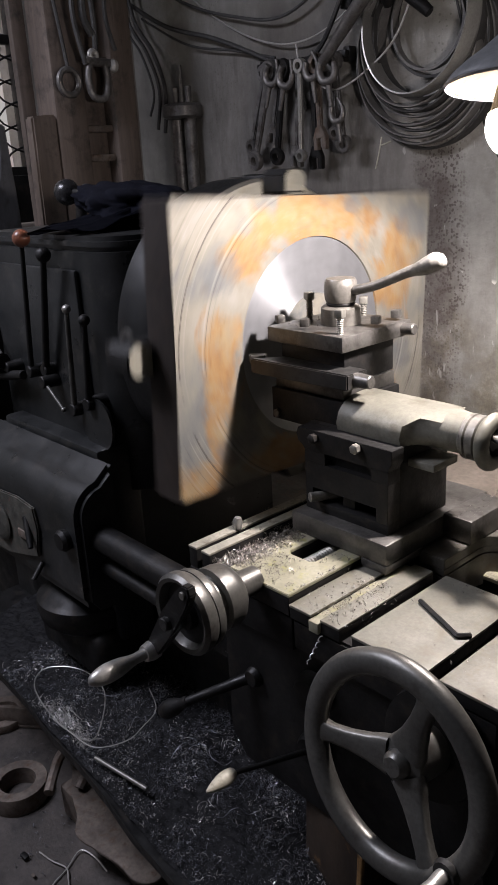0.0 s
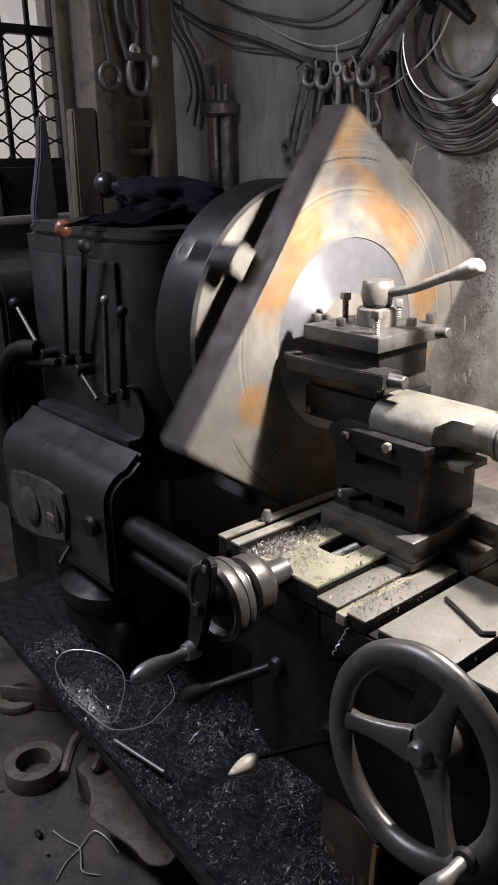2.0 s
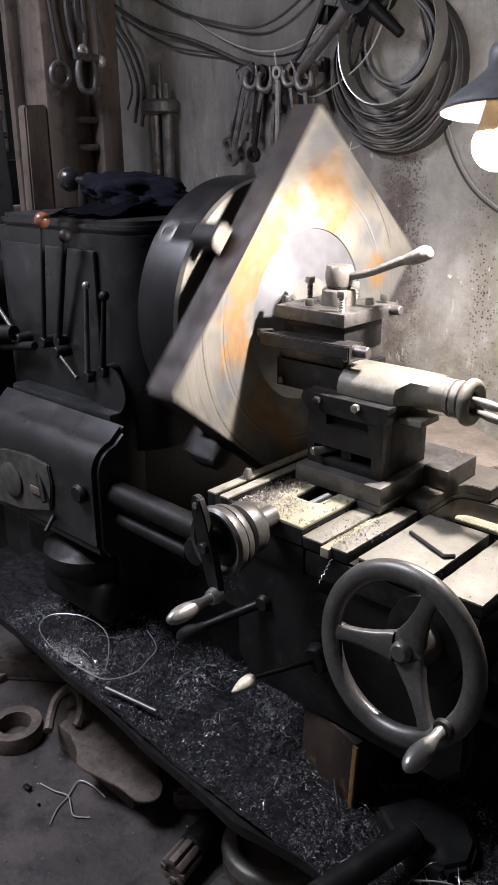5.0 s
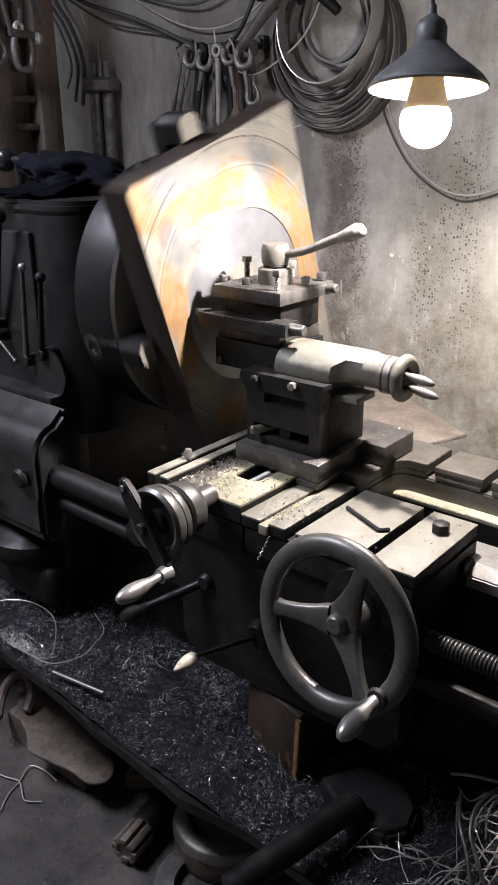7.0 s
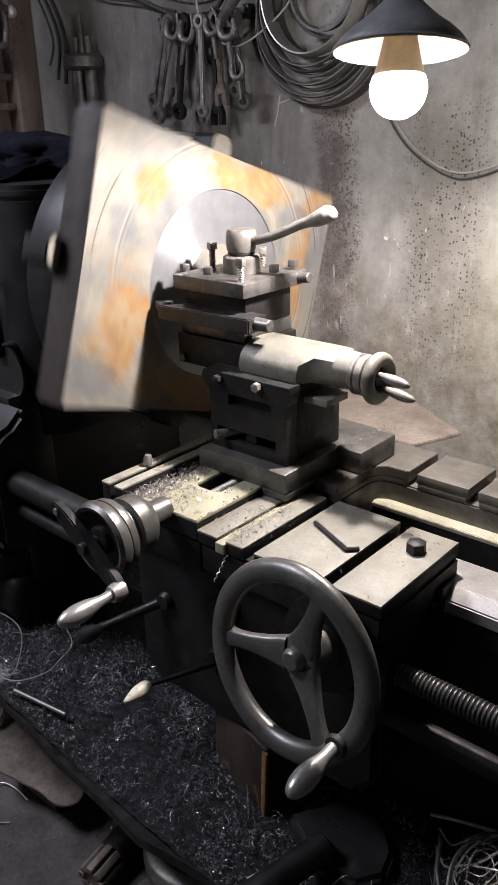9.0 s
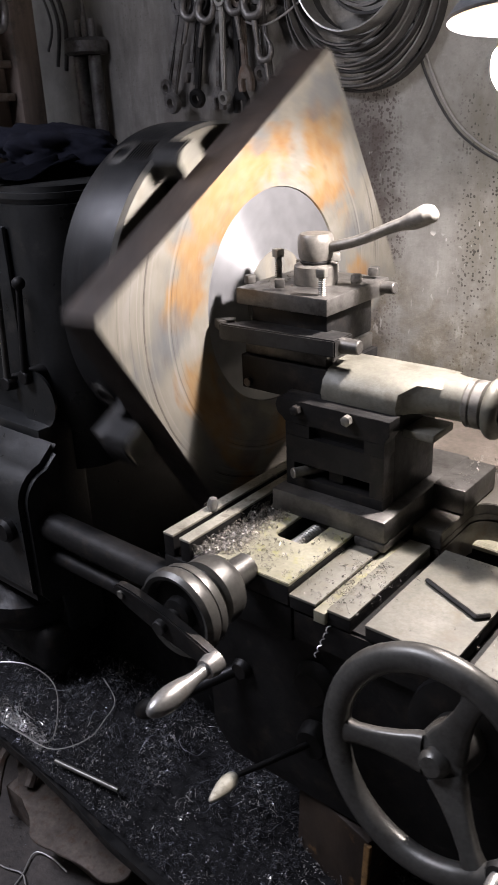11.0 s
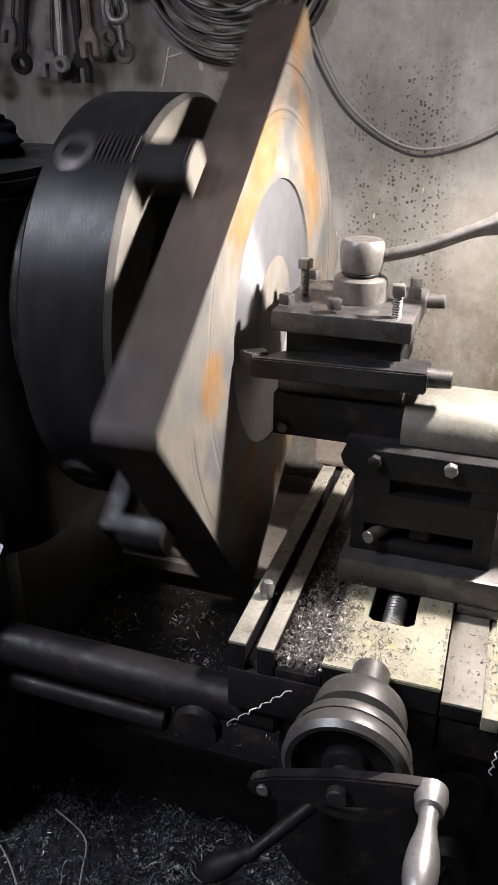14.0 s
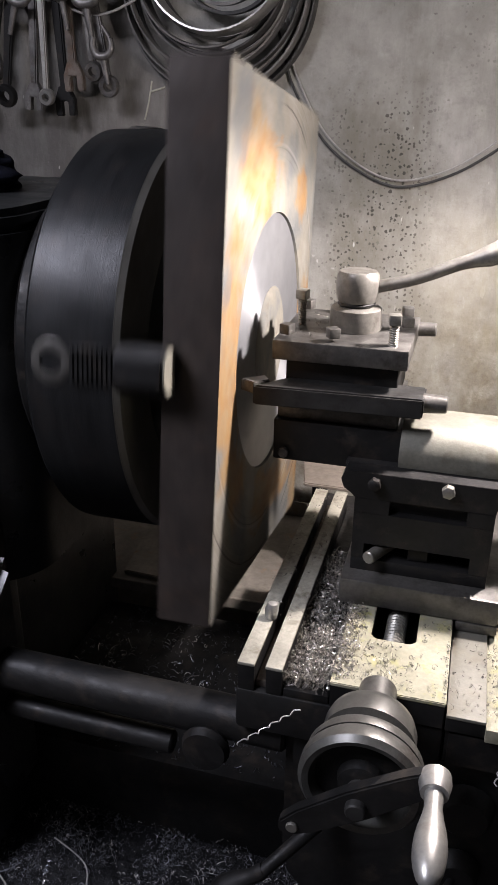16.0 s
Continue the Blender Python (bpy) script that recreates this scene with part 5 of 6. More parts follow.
    wheel = part("handwheel", spin([(0.1265 + 0.0175 * math.cos(q), 0.0145 * math.sin(q)) for q in (2 * math.pi * i / 14 for i in range(14))], c, d, 64, closed=True), M_WHEEL, car)
    part("hub", spin([(0, 0.002), (0.012, 0.001), (0.017, -0.004), (0.0185, -0.012), (0.030, -0.015), (0.033, -0.022), (0.034, -0.10), (0, -0.10)], c, d, 32), M_WHEEL, wheel)
    for a in (186, 306, 70):
        # flat dished spokes, broad at the hub
        side = (u * -math.sin(radians(a)) + w * math.cos(radians(a)))
        rows = []
        for r, wide, back, thick in ((0.018, 0.026, -0.020, 0.011), (0.030, 0.0235, -0.019, 0.0105), (0.048, 0.018, -0.015, 0.0095), (0.075, 0.0135, -0.009, 0.0085), (0.098, 0.0125, -0.004, 0.0085), (0.118, 0.0165, 0.0, 0.0095)):
            mid = on_rim(a, r, back)
            rows.append([mid + side * wide * math.copysign(abs(math.cos(q)) ** 0.6, math.cos(q)) + d * thick * math.copysign(abs(math.sin(q)) ** 0.6, math.sin(q)) for q in (2 * math.pi * i / 16 for i in range(16))])
        bm = bmesh.new()
        rings = [[bm.verts.new(p) for p in row] for row in rows]
        for p, q in zip(rings, rings[1:]):
            for i in range(16):
                bm.faces.new((p[i], p[(i + 1) % 16], q[(i + 1) % 16], q[i]))
        part("spoke", bm, M_WHEEL, wheel, angle=60)
    k = on_rim(-34, 0.120, 0.010)
    part("collar", spin([(0, 0), (0.0135, 0), (0.017, 0.005), (0.014, 0.011), (0, 0.011)], k, d, 18), M_SHAFT, wheel)
    part("handle", spin(handle_profile(0.094, 0.0155), k + d * 0.010, (0.0, -1, -0.06), 20), M_BRIGHT, wheel, "polished steel handle")
    part("dial_disc", spin([(0, 0), (0.070, 0), (0.073, 0.004), (0.070, 0.016), (0, 0.018)], c - d * 0.085, d, 40), M_IRON2, apron)
    # cross-feed dial behind the crank
    cx, cz = CRANK[0], CRANK[2]
    dial = part("feed_dial", spin([(0, 0), (0.021, 0), (0.022, 0.040), (0.036, 0.046), (0.046, 0.056), (0.0485, 0.066), (0.0490, 0.086), (0.040, 0.088), (0.040, 0.104), (0.057, 0.106), (0.059, 0.110), (0.059, 0.119), (0, 0.119)], (cx, -0.383, cz), (0, -1, 0), 48), M_WHEEL, car)
    return car


CRANK = (0.228, -0.508, 0.942)


def build_crank():
    """The crank of the cross feed; it turns about its own origin."""
    crank = thing("crank_wheel", "satin steel feed wheel with a double-ended crank bar and polished handle", "crank wheel", pose(*CRANK))
    wheel = part("wheel", spin([(0.046, 0.001), (0.058, 0.005), (0.062, -0.002), (0.062, -0.014), (0.057, -0.020), (0.051, -0.018), (0.046, -0.008)], (0, 0, 0), (0, 1, 0), 56, closed=True), M_WHEEL, crank)
    part("web", spin([(0, 0.002), (0.030, 0.002), (0.0462, -0.001), (0.0462, -0.006), (0.024, -0.006), (0.022, -0.016), (0.014, -0.019), (0, -0.019)], (0, 0, 0), (0, 1, 0), 40), M_IRON2, wheel)
    part("crank_bar", prism([(-0.084, -0.010), (-0.06, -0.015), (0, -0.018), (0.06, -0.015), (0.082, -0.012)] + arc(0.082, 0, 0.012, -80, 80, 6) + [(0.06, 0.015), (0, 0.018), (-0.06, 0.015), (-0.084, 0.010), (-0.092, 0.0)], -0.042, -0.028, "y", 0.002), M_IRON2, crank)
    part("hub_nut", rod((0, -0.018, 0), (0, -0.050, 0), 0.012, 0.010), M_SHAFT, crank)
    part("rivet", rod((-0.074, -0.041, 0), (-0.074, -0.045, 0), 0.006), M_SATIN, crank)
    part("elbow", spin([(0, 0), (0.014, 0.0), (0.015, 0.01), (0.0125, 0.022), (0, 0.022)], (0.084, -0.032, 0), (0, -1, 0), 20), M_BRIGHT, crank)
    part("handle", spin(handle_profile(0.098, 0.0145), (0.084, -0.050, 0), (0.0, -1, 0.0), 20), M_BRIGHT, crank, "polished steel handle")
    return crank


def build_compound():
    comp = thing("compound_rest", "grey steel compound rest on a raised box with a hand screw", "compound rest")
    base = part("base_slab", box(0.155, 0.357, -0.229, 0.05, 0.9445, 0.981, bev=0.004), M_POST, comp)
    part("base_skirt", box(0.306, 0.357, -0.229, 0.0, 0.931, 0.9445, bev=0.002), M_POST, base)
    part("side_block", box(0.357, 0.411, -0.084, 0.03, 0.9445, 0.986, bev=0.003), M_POST, base)
    # riser box with a slot through its front and a shallow one above
    y0, y1 = -0.201, -0.045
    part("riser_sill", box(0.164, 0.337, y0, y0 + 0.03, 0.981, 0.998, bev=0.0006), M_IRON2, comp)
    part("riser_front", prism([(0.164, 0.998), (0.164, 1.066), (0.337, 1.066), (0.337, 0.998), (0.314, 0.998), (0.314, 1.021), (0.180, 1.021), (0.180, 0.998)], y0, y0 + 0.03, "y", 0.0006), M_IRON2, comp)
    part("riser_brow", prism([(0.164, 1.086), (0.158, 1.092), (0.149, 1.098), (0.145, 1.110), (0.150, 1.122), (0.344, 1.122), (0.344, 1.101), (0.338, 1.092), (0.337, 1.086)], y0, y0 + 0.03, "y", 0.0006), M_IRON2, comp)
    part("riser_web", box(0.164, 0.208, y0, y0 + 0.03, 1.066, 1.086, bev=0), M_IRON2, comp)
    part("riser_web", box(0.304, 0.337, y0, y0 + 0.03, 1.066, 1.086, bev=0), M_IRON2, comp)
    part("slot_back", box(0.208, 0.304, y0 + 0.014, y0 + 0.03, 1.066, 1.086, bev=0), M_IRON2, comp)
    part("riser_side", box(0.317, 0.337, y0 + 0.03, y1, 0.981, 1.095, bev=0.003), M_IRON2, comp)
    part("riser_side", box(0.164, 0.180, y0 + 0.03, y1, 0.981, 1.095, bev=0.003), M_IRON2, comp)
    part("riser_back", box(0.180, 0.317, y1 - 0.02, y1, 0.981, 1.095, bev=0.002), M_IRON2, comp)
    part("clamp_bolt", rod((0.188, -0.218, 1.010), (0.222, -0.150, 1.008), 0.0085, 0.0085, 12), M_SATIN, comp)
    part("clamp_nut", box(0.236, 0.262, -0.19, -0.16, 0.999, 1.016, bev=0.002), M_IRON2, comp)
    part("riser_top", box(0.146, 0.344, y0 + 0.03, -0.03, 1.095, 1.122, bev=0.0008), M_IRON2, comp)
    part("lip", box(0.344, 0.392, -0.162, -0.10, 1.088, 1.100, bev=0.0015), M_STEEL, comp)
    for x, z, m in ((0.278, 1.113, M_SATIN), (0.188, 1.110, M_IRON2)):
        bm = bmesh.new()
        add_rod(bm, (x, -0.17, z), (x, -0.205, z), 0.005, seg=10)
        add_hex(bm, (x, y0 - 0.001, z), (0, -1, 0), 0.0145, 0.011)
        part("adjusting_screw", bm, m, comp)
    part("lower_slide", box(0.045, 0.213, -0.158, -0.012, 1.106, 1.163, bev=0.002), M_IRON2, comp)
    part("gib", box(0.048, 0.205, -0.150, -0.016, 1.163, 1.187, bev=0.002), M_POST, comp)
    part("gib_screw", rod((0.06, -0.158, 1.118), (0.06, -0.165, 1.118), 0.007), M_POST, comp)
    # screw housing: a flat-topped casting, scooped away in front to a round neck
    full = [(-0.172, 1.119), (-0.176, 1.134), (-0.170, 1.152), (-0.155, 1.166), (-0.132, 1.173), (-0.105, 1.174), (-0.080, 1.171), (-0.064, 1.160), (-0.058, 1.142), (-0.058, 1.119), (-0.080, 1.118), (-0.105, 1.118), (-0.125, 1.118), (-0.150, 1.118)]
    round_ = [(-0.122 + 0.031 * math.cos(q), 1.146 + 0.031 * math.sin(q)) for q in (radians(222 - 360 * i / 14) for i in range(14))]
    bm = bmesh.new()
    rings = []
    for x, top, scoop in ((0.212, 1.0, 1.0), (0.30, 1.0, 1.0), (0.338, 1.0, 1.0), (0.3395, 1.0, 0.93), (0.347, 0.98, 0.55), (0.357, 0.93, 0.28), (0.372, 0.82, 0.10), (0.390, 0.55, 0.02), (0.408, 0.22, 0.0), (0.43, 0.0, 0.0)):
        ring = []
        for p, r in zip(full, round_):
            k = scoop if p[0] < -0.10 and p[1] < 1.168 else top
            ring.append(bm.verts.new((x + (0.022 if p[1] > 1.16 and 0.338 <= x < 0.38 else 0.0), p[0] * k + r[0] * (1 - k), p[1] * k + r[1] * (1 - k))))
        rings.append(ring)
    for a, b in zip(rings, rings[1:]):
        for i in range(14):
            bm.faces.new((a[i], a[(i + 1) % 14], b[(i + 1) % 14], b[i]))
    bm.faces.new(rings[0]), bm.faces.new(rings[-1])
    part("screw_housing", bm, M_HOUSING, comp, angle=34)
    part("graduated_collar", spin([(0, 0), (0.030, 0), (0.034, 0.004), (0.034, 0.010), (0.031, 0.012), (0.034, 0.014), (0.034, 0.026), (0.028, 0.030), (0, 0.030)], (0.424, -0.125, 1.145), (1, 0, 0), 36), M_LEVER, comp)
    wheel = part("hand_screw", spin([(0.031 + 0.012 * math.cos(q), 0.010 + 0.011 * math.sin(q)) for q in (2 * math.pi * i / 14 for i in range(14))], (0.455, -0.125, 1.144), (1, 0, 0), 44, closed=True), M_HOUSING, comp)
    part("hollow", spin([(0, 0.0), (0.034, 0), (0.034, 0.004), (0.016, 0.005), (0.014, 0.014), (0, 0.015)], (0.455, -0.125, 1.144), (1, 0, 0), 32), M_IRON2, wheel)
    for y, z in ((-0.140, 1.158), (-0.122, 1.130)):
        part("handle", spin(handle_profile(0.078, 0.0085), (0.458, y, z), (1, -0.10, -0.10), 16), M_LEVER, wheel, "worn steel handle")
    return comp


def build_tool_post():
    post = thing("tool_post", "four-way steel tool post with square-headed screws and a clamping lever", "tool post")
    part("base", box(0.055, 0.20, -0.14, -0.012, 1.187, 1.244, bev=0.003), M_IRON2, post)
    part("top_block", box(0.040, 0.212, -0.158, 0.02, 1.244, 1.270, bev=0.0025), M_POST, post)
    screws = [(0.055, -0.140, 0.004), (0.115, -0.142, 0.004), (0.190, -0.138, 0.026), (0.060, -0.072, 0.034), (0.055, 0.0, 0.004), (0.12, 0.004, 0.02), (0.195, 0.0, 0.004), (0.200, -0.06, 0.004)]
    for x, y, up in screws:
        s = bmesh.new()
        if up > 0.01:
            add_thread(s, (x, y, 1.262), (x, y, 1.270 + up), 0.0062, 0.003, 0.0011, 12)
        add_box(s, x - 0.0075, x + 0.0075, y - 0.0075, y + 0.0075, 1.2705 + up, 1.284 + up, 0.0018, m=Matrix.Translation((x, y, 0)) @ Matrix.Rotation(radians(20 + 900 * x), 4, "Z") @ Matrix.Translation((-x, -y, 0)))
        part("screw", s, M_SATIN if up > 0.01 else M_POST, post)
    part("boss", spin([(0, 0), (0.034, 0), (0.035, 0.004), (0.034, 0.028), (0.030, 0.031), (0, 0.031)], (0.132, -0.07, 1.270), (0, 0, 1), 32), M_LEVER, post)
    part("spacer", rod((0.132, -0.07, 1.300), (0.132, -0.07, 1.309), 0.025), M_IRON2, post)
    hub = part("lever_hub", spin([(0, 0), (0.0245, 0), (0.0262, 0.003), (0.0280, 0.014), (0.0282, 0.026), (0.0272, 0.035), (0.0245, 0.0395), (0.010, 0.041), (0, 0.041)], (0.132, -0.07, 1.307), (0, 0, 1), 32), M_LEVER, post)
    tip = Vector((0.327, -0.052, 1.384))
    root = Vector((0.150, -0.068, 1.325))
    d = tip - root
    part("lever", tube([root, root + d * 0.3 + Vector((0, 0, -0.004)), root + d * 0.6, root + d * 0.70, root + d * 0.80, root + d * 0.90 + Vector((0, 0, 0.002)), root + d * 0.97, tip], [0.0085, 0.0080, 0.0085, 0.0095, 0.0135, 0.0150, 0.0115, 0.0035], 16, 6), M_LEVER, hub)
    part("stop_pin", rod((0.19, 0.000, 1.257), (0.236, -0.002, 1.259), 0.0105, 0.0095, 12), M_POST, post)
    tool = thing("turning_tool", "long dark square turning tool with a bright tip", "lathe tool")
    part("shank", prism([(0.022, -0.185), (0.236, -0.175), (0.236, -0.125), (0.07, -0.125)], 1.190, 1.216, "z", 0.002), M_SHAFT, tool)
    part("bit", prism([(0.003, -0.172), (0.024, -0.184), (0.04, -0.165), (0.03, -0.150)], 1.204, 1.2195, "z", 0.001), M_POST, tool, "grey carbide cutting tip")
    part("tail", rod((0.232, -0.152, 1.204), (0.264, -0.150, 1.204), 0.0125, 0.0110, 16), M_POST, tool)
    return post


build_carriage()
CRANK_WHEEL = build_crank()
build_compound()
build_tool_post()

# ---- loose things ----
def heap_height(x, y):
    v = noise.noise(Vector((x * 4, y * 4, 0.3))) * 0.010 + noise.noise(Vector((x * 13, y * 13, 1.7))) * 0.004 + noise.noise(Vector((x * 45, y * 45, 4.7))) * 0.004 + noise.noise(Vector((x * 95, y * 95, 2.7))) * 0.003
    nest = 0.10 * math.exp(-((x - 0.83) ** 2 + (y + 0.29) ** 2) / (2 * 0.065 ** 2))   # a nest of long curls past the carriage
    return nest + PAN_Z - 0.012 + 0.030 * min(1.0, max(0.0, (y + 0.525 + 0.055 * x) * 5)) + v


def build_swarf():
    nx, ny = 420, 100
    verts, faces = [], []
    for i in range(nx + 1):
        for j in range(ny + 1):
            x, y = -0.9 + 2.3 * i / nx, -0.506 + 0.564 * j / ny - 0.055 * (-0.9 + 2.3 * i / nx)
            verts.append((x, y, heap_height(x, y)))
    for i in range(nx):
        for j in range(ny):
            k = i * (ny + 1) + j
            faces.append((k, k + ny + 1, k + ny + 2, k + 1))
    me = bpy.data.meshes.new("swarf_bed")
    me.from_pydata(verts, [], faces)
    me.materials.append(M_HEAP)
    tagged(new("swarf_bed", me), "packed black metal swarf filling the chip pan", "swarf", kind="stuff")

    def in_pan(rng):
        for _ in range(80000):
            x, y = rng.uniform(-0.65, 1.15), rng.uniform(-0.503, 0.0)
            if noise.noise(Vector((x * 16, y * 16, 9))) < rng.uniform(-0.35, 0.4):
                continue
            y -= 0.055 * x
            yield (x, y, heap_height(x, y) + rng.uniform(-0.002, 0.010)), rng.choice((0.35, 0.5, 0.7, 1.3))
    tagged(swarf("loose_swarf", in_pan, 0.0075, 0.0007, M_SWARF, 1, 1.3), "tangled blue-grey metal curls on the chip pan", "swarf", kind="stuff")

    def bright(rng):
        for _ in range(30000):
            x, y = rng.uniform(-0.65, 1.15), rng.uniform(-0.503, 0.0)
            if noise.noise(Vector((x * 11, y * 11, 5))) < rng.uniform(-0.3, 0.5):
                continue
            y -= 0.055 * x
            yield (x, y, heap_height(x, y) + rng.uniform(0.004, 0.011)), rng.choice((0.12, 0.15, 0.18, 0.22, 0.28, 0.36, 0.5, 1.2))
    tagged(swarf("glinting_chips", bright, 0.008, 0.0012, M_CHIP, 2), "bright steel chips glinting among the swarf", "swarf", kind="stuff")

    def channel(rng):
        for _ in range(4600):
            y = -0.375 + 0.30 * rng.random() ** 1.2
            x = rng.gauss(0.146, 0.024)
            if 0.112 < x < 0.196:
                yield (x, y, (0.917 if x < 0.172 else 0.944) + rng.uniform(0, 0.014) * (1.0 if x < 0.172 else 0.3)), rng.uniform(0.5, 1.2)
    tagged(swarf("chips_on_saddle", channel, 0.0050, 0.0009, M_CURL, 3, 2.4), "fine bright chips heaped beside the cross slide", "swarf", kind="stuff")

    def on_slide(rng):
        for _ in range(420):
            x, y = min(0.30, 0.178 + abs(rng.gauss(0, 0.06))), rng.uniform(-0.38, -0.24)
            if not (0.2 < x < 0.268 and y > -0.3):
                yield (x, y, 0.9445), rng.uniform(0.5, 1.3)
        for _ in range(260):
            yield (rng.gauss(0.362, 0.024), rng.uniform(-0.38, -0.25), 0.9305), rng.uniform(0.5, 1.2)
        for _ in range(60):
            yield (rng.uniform(0.42, 0.64), rng.choice((rng.uniform(-0.2, -0.17), rng.uniform(-0.38, -0.17))), 0.9305), rng.uniform(0.3, 0.6)
        for _ in range(120):
            yield (rng.uniform(0.06, 0.12), rng.uniform(-0.3, 0.09), 0.9445), rng.uniform(0.3, 0.8)
        for _ in range(60):
            yield (rng.uniform(0.38, 0.41), rng.uniform(-0.09, 0.04), 0.9925), rng.uniform(0.4, 1.0)
        for _ in range(50):
            yield (rng.uniform(0.05, 0.12), rng.uniform(-0.13, 0.0), 1.2705), rng.uniform(0.3, 0.7)
    tagged(swarf("scattered_chips", on_slide, 0.0050, 0.0006, M_CURL, 4, 2.6), "thin curled chips scattered on the worn slides", "swarf", kind="stuff")

    def below_chuck(rng):
        for _ in range(700):
            x, y = rng.uniform(-0.37, 0.12), rng.uniform(-0.19, 0.19)
            yield (x, y, 0.5605), rng.uniform(0.3, 1.0)
    tagged(swarf("gap_swarf", below_chuck, 0.011, 0.0018, M_SWARF, 6), "dark swarf lying in the gap of the bed", "swarf", kind="stuff")
    def glints(rng):
        for cx, cy, k in ((-0.31, 0.04, 26), (-0.33, -0.03, 18), (-0.13, -0.02, 34), (-0.20, 0.10, 16)):
            for _ in range(k):
                yield (rng.gauss(cx, 0.022), rng.gauss(cy, 0.022), 0.5615), rng.uniform(0.4, 1.5)
    tagged(swarf("glints_in_gap", glints, 0.009, 0.0016, M_CHIP, 8), "bright chips lying in the gap of the bed", "swarf", kind="stuff")

    def by_hoop(rng):
        for _ in range(420):
            u = rng.random()
            x, y = -0.43 + 0.20 * u + rng.gauss(0, 0.010), -0.462 - 0.012 * u + abs(rng.gauss(0, 0.014))
            yield (x, y, heap_height(x, y) + rng.uniform(0.004, 0.016)), rng.choice((0.3, 0.5, 0.8, 1.6))
    tagged(swarf("curls_by_hoop", by_hoop, 0.011, 0.0012, M_CHIP, 12, 1.6), "bright tangled curls heaped along the pan's lip", "swarf", kind="stuff")
    # corkscrew chips that hang off the front edge
    for x, z, n in ((0.14, 0.90, 6), (0.372, 0.91, 5)):
        pts = [(x + 0.0022 * math.cos(k * 2.2) - 0.004 * k * (1 if x < 0.2 else 0.15), -0.392 + 0.0022 * math.sin(k * 2.2) - 0.0015 * k, z - 0.0028 * k) for k in range(n * 3)]
        tagged(part("hanging_chip", tube(pts, 0.0008, 5, 3), M_CHIP), "corkscrew steel chip hanging off the saddle's edge", "chip", group="hanging chips")
    # long wire-like strands, thick and pale past the carriage
    rng = random.Random(9)
    for k in range(104):
        if k < 90:
            x, y, n, r = rng.gauss(0.83, 0.055), rng.uniform(-0.46, -0.18), rng.uniform(0.07, 0.2), rng.choice((0.0007, 0.0009, 0.0012, 0.0018))
        else:
            x, y, n, r = rng.uniform(-0.5, 0.45), rng.uniform(-0.44, -0.25), rng.uniform(0.04, 0.12), rng.choice((0.0008, 0.001, 0.0013))
        z, a, bend = heap_height(x, y) + 0.010, rng.uniform(0, 6.28), rng.uniform(-0.7, 0.7)
        pts, p = [], Vector((x, y, z))
        for i in range(6):
            pts.append(tuple(p))
            p = p + Vector((math.cos(a), math.sin(a), 0)) * n / 5
            p.z = heap_height(p.x, p.y) + 0.008 + rng.uniform(0, 0.02 if k > 89 else 0.03)
            a += bend * rng.uniform(0.5, 1.5)
        tagged(part("swarf_strand", tube(pts, r, 6, 5), rng.choice((M_CURL, M_CHIP, M_WIRE) if k < 90 else (M_SWARF, M_SWARF))), "long springy strand of steel swarf", "swarf strand", group="long strands in the pan")
    for pts, r, m in (([(0.686, -0.270, 0.490), (0.726, -0.283, 0.520), (0.756, -0.272, 0.520), (0.792, -0.261, 0.520)], 0.0028, M_WIRE), ([(0.793, -0.263, 0.520), (0.771, -0.293, 0.520), (0.762, -0.336, 0.515), (0.771, -0.376, 0.500), (0.795, -0.400, 0.480), (0.817, -0.415, 0.455)], 0.0036, M_TOOL),
                      ([(0.721, -0.303, 0.490), (0.744, -0.358, 0.490), (0.777, -0.395, 0.470), (0.80, -0.425, 0.440)], 0.0036, M_TOOL), ([(0.604, -0.445, 0.41), (0.648, -0.418, 0.415), (0.696, -0.404, 0.41)], 0.0016, M_WIRE), ([(0.49, -0.50, 0.41), (0.51, -0.475, 0.418), (0.535, -0.458, 0.41)], 0.0016, M_WIRE)):
        tagged(part("swarf_strand", tube(pts, r, 8, 7), m), "long springy strand of steel swarf", "swarf strand", group="long strands in the pan")


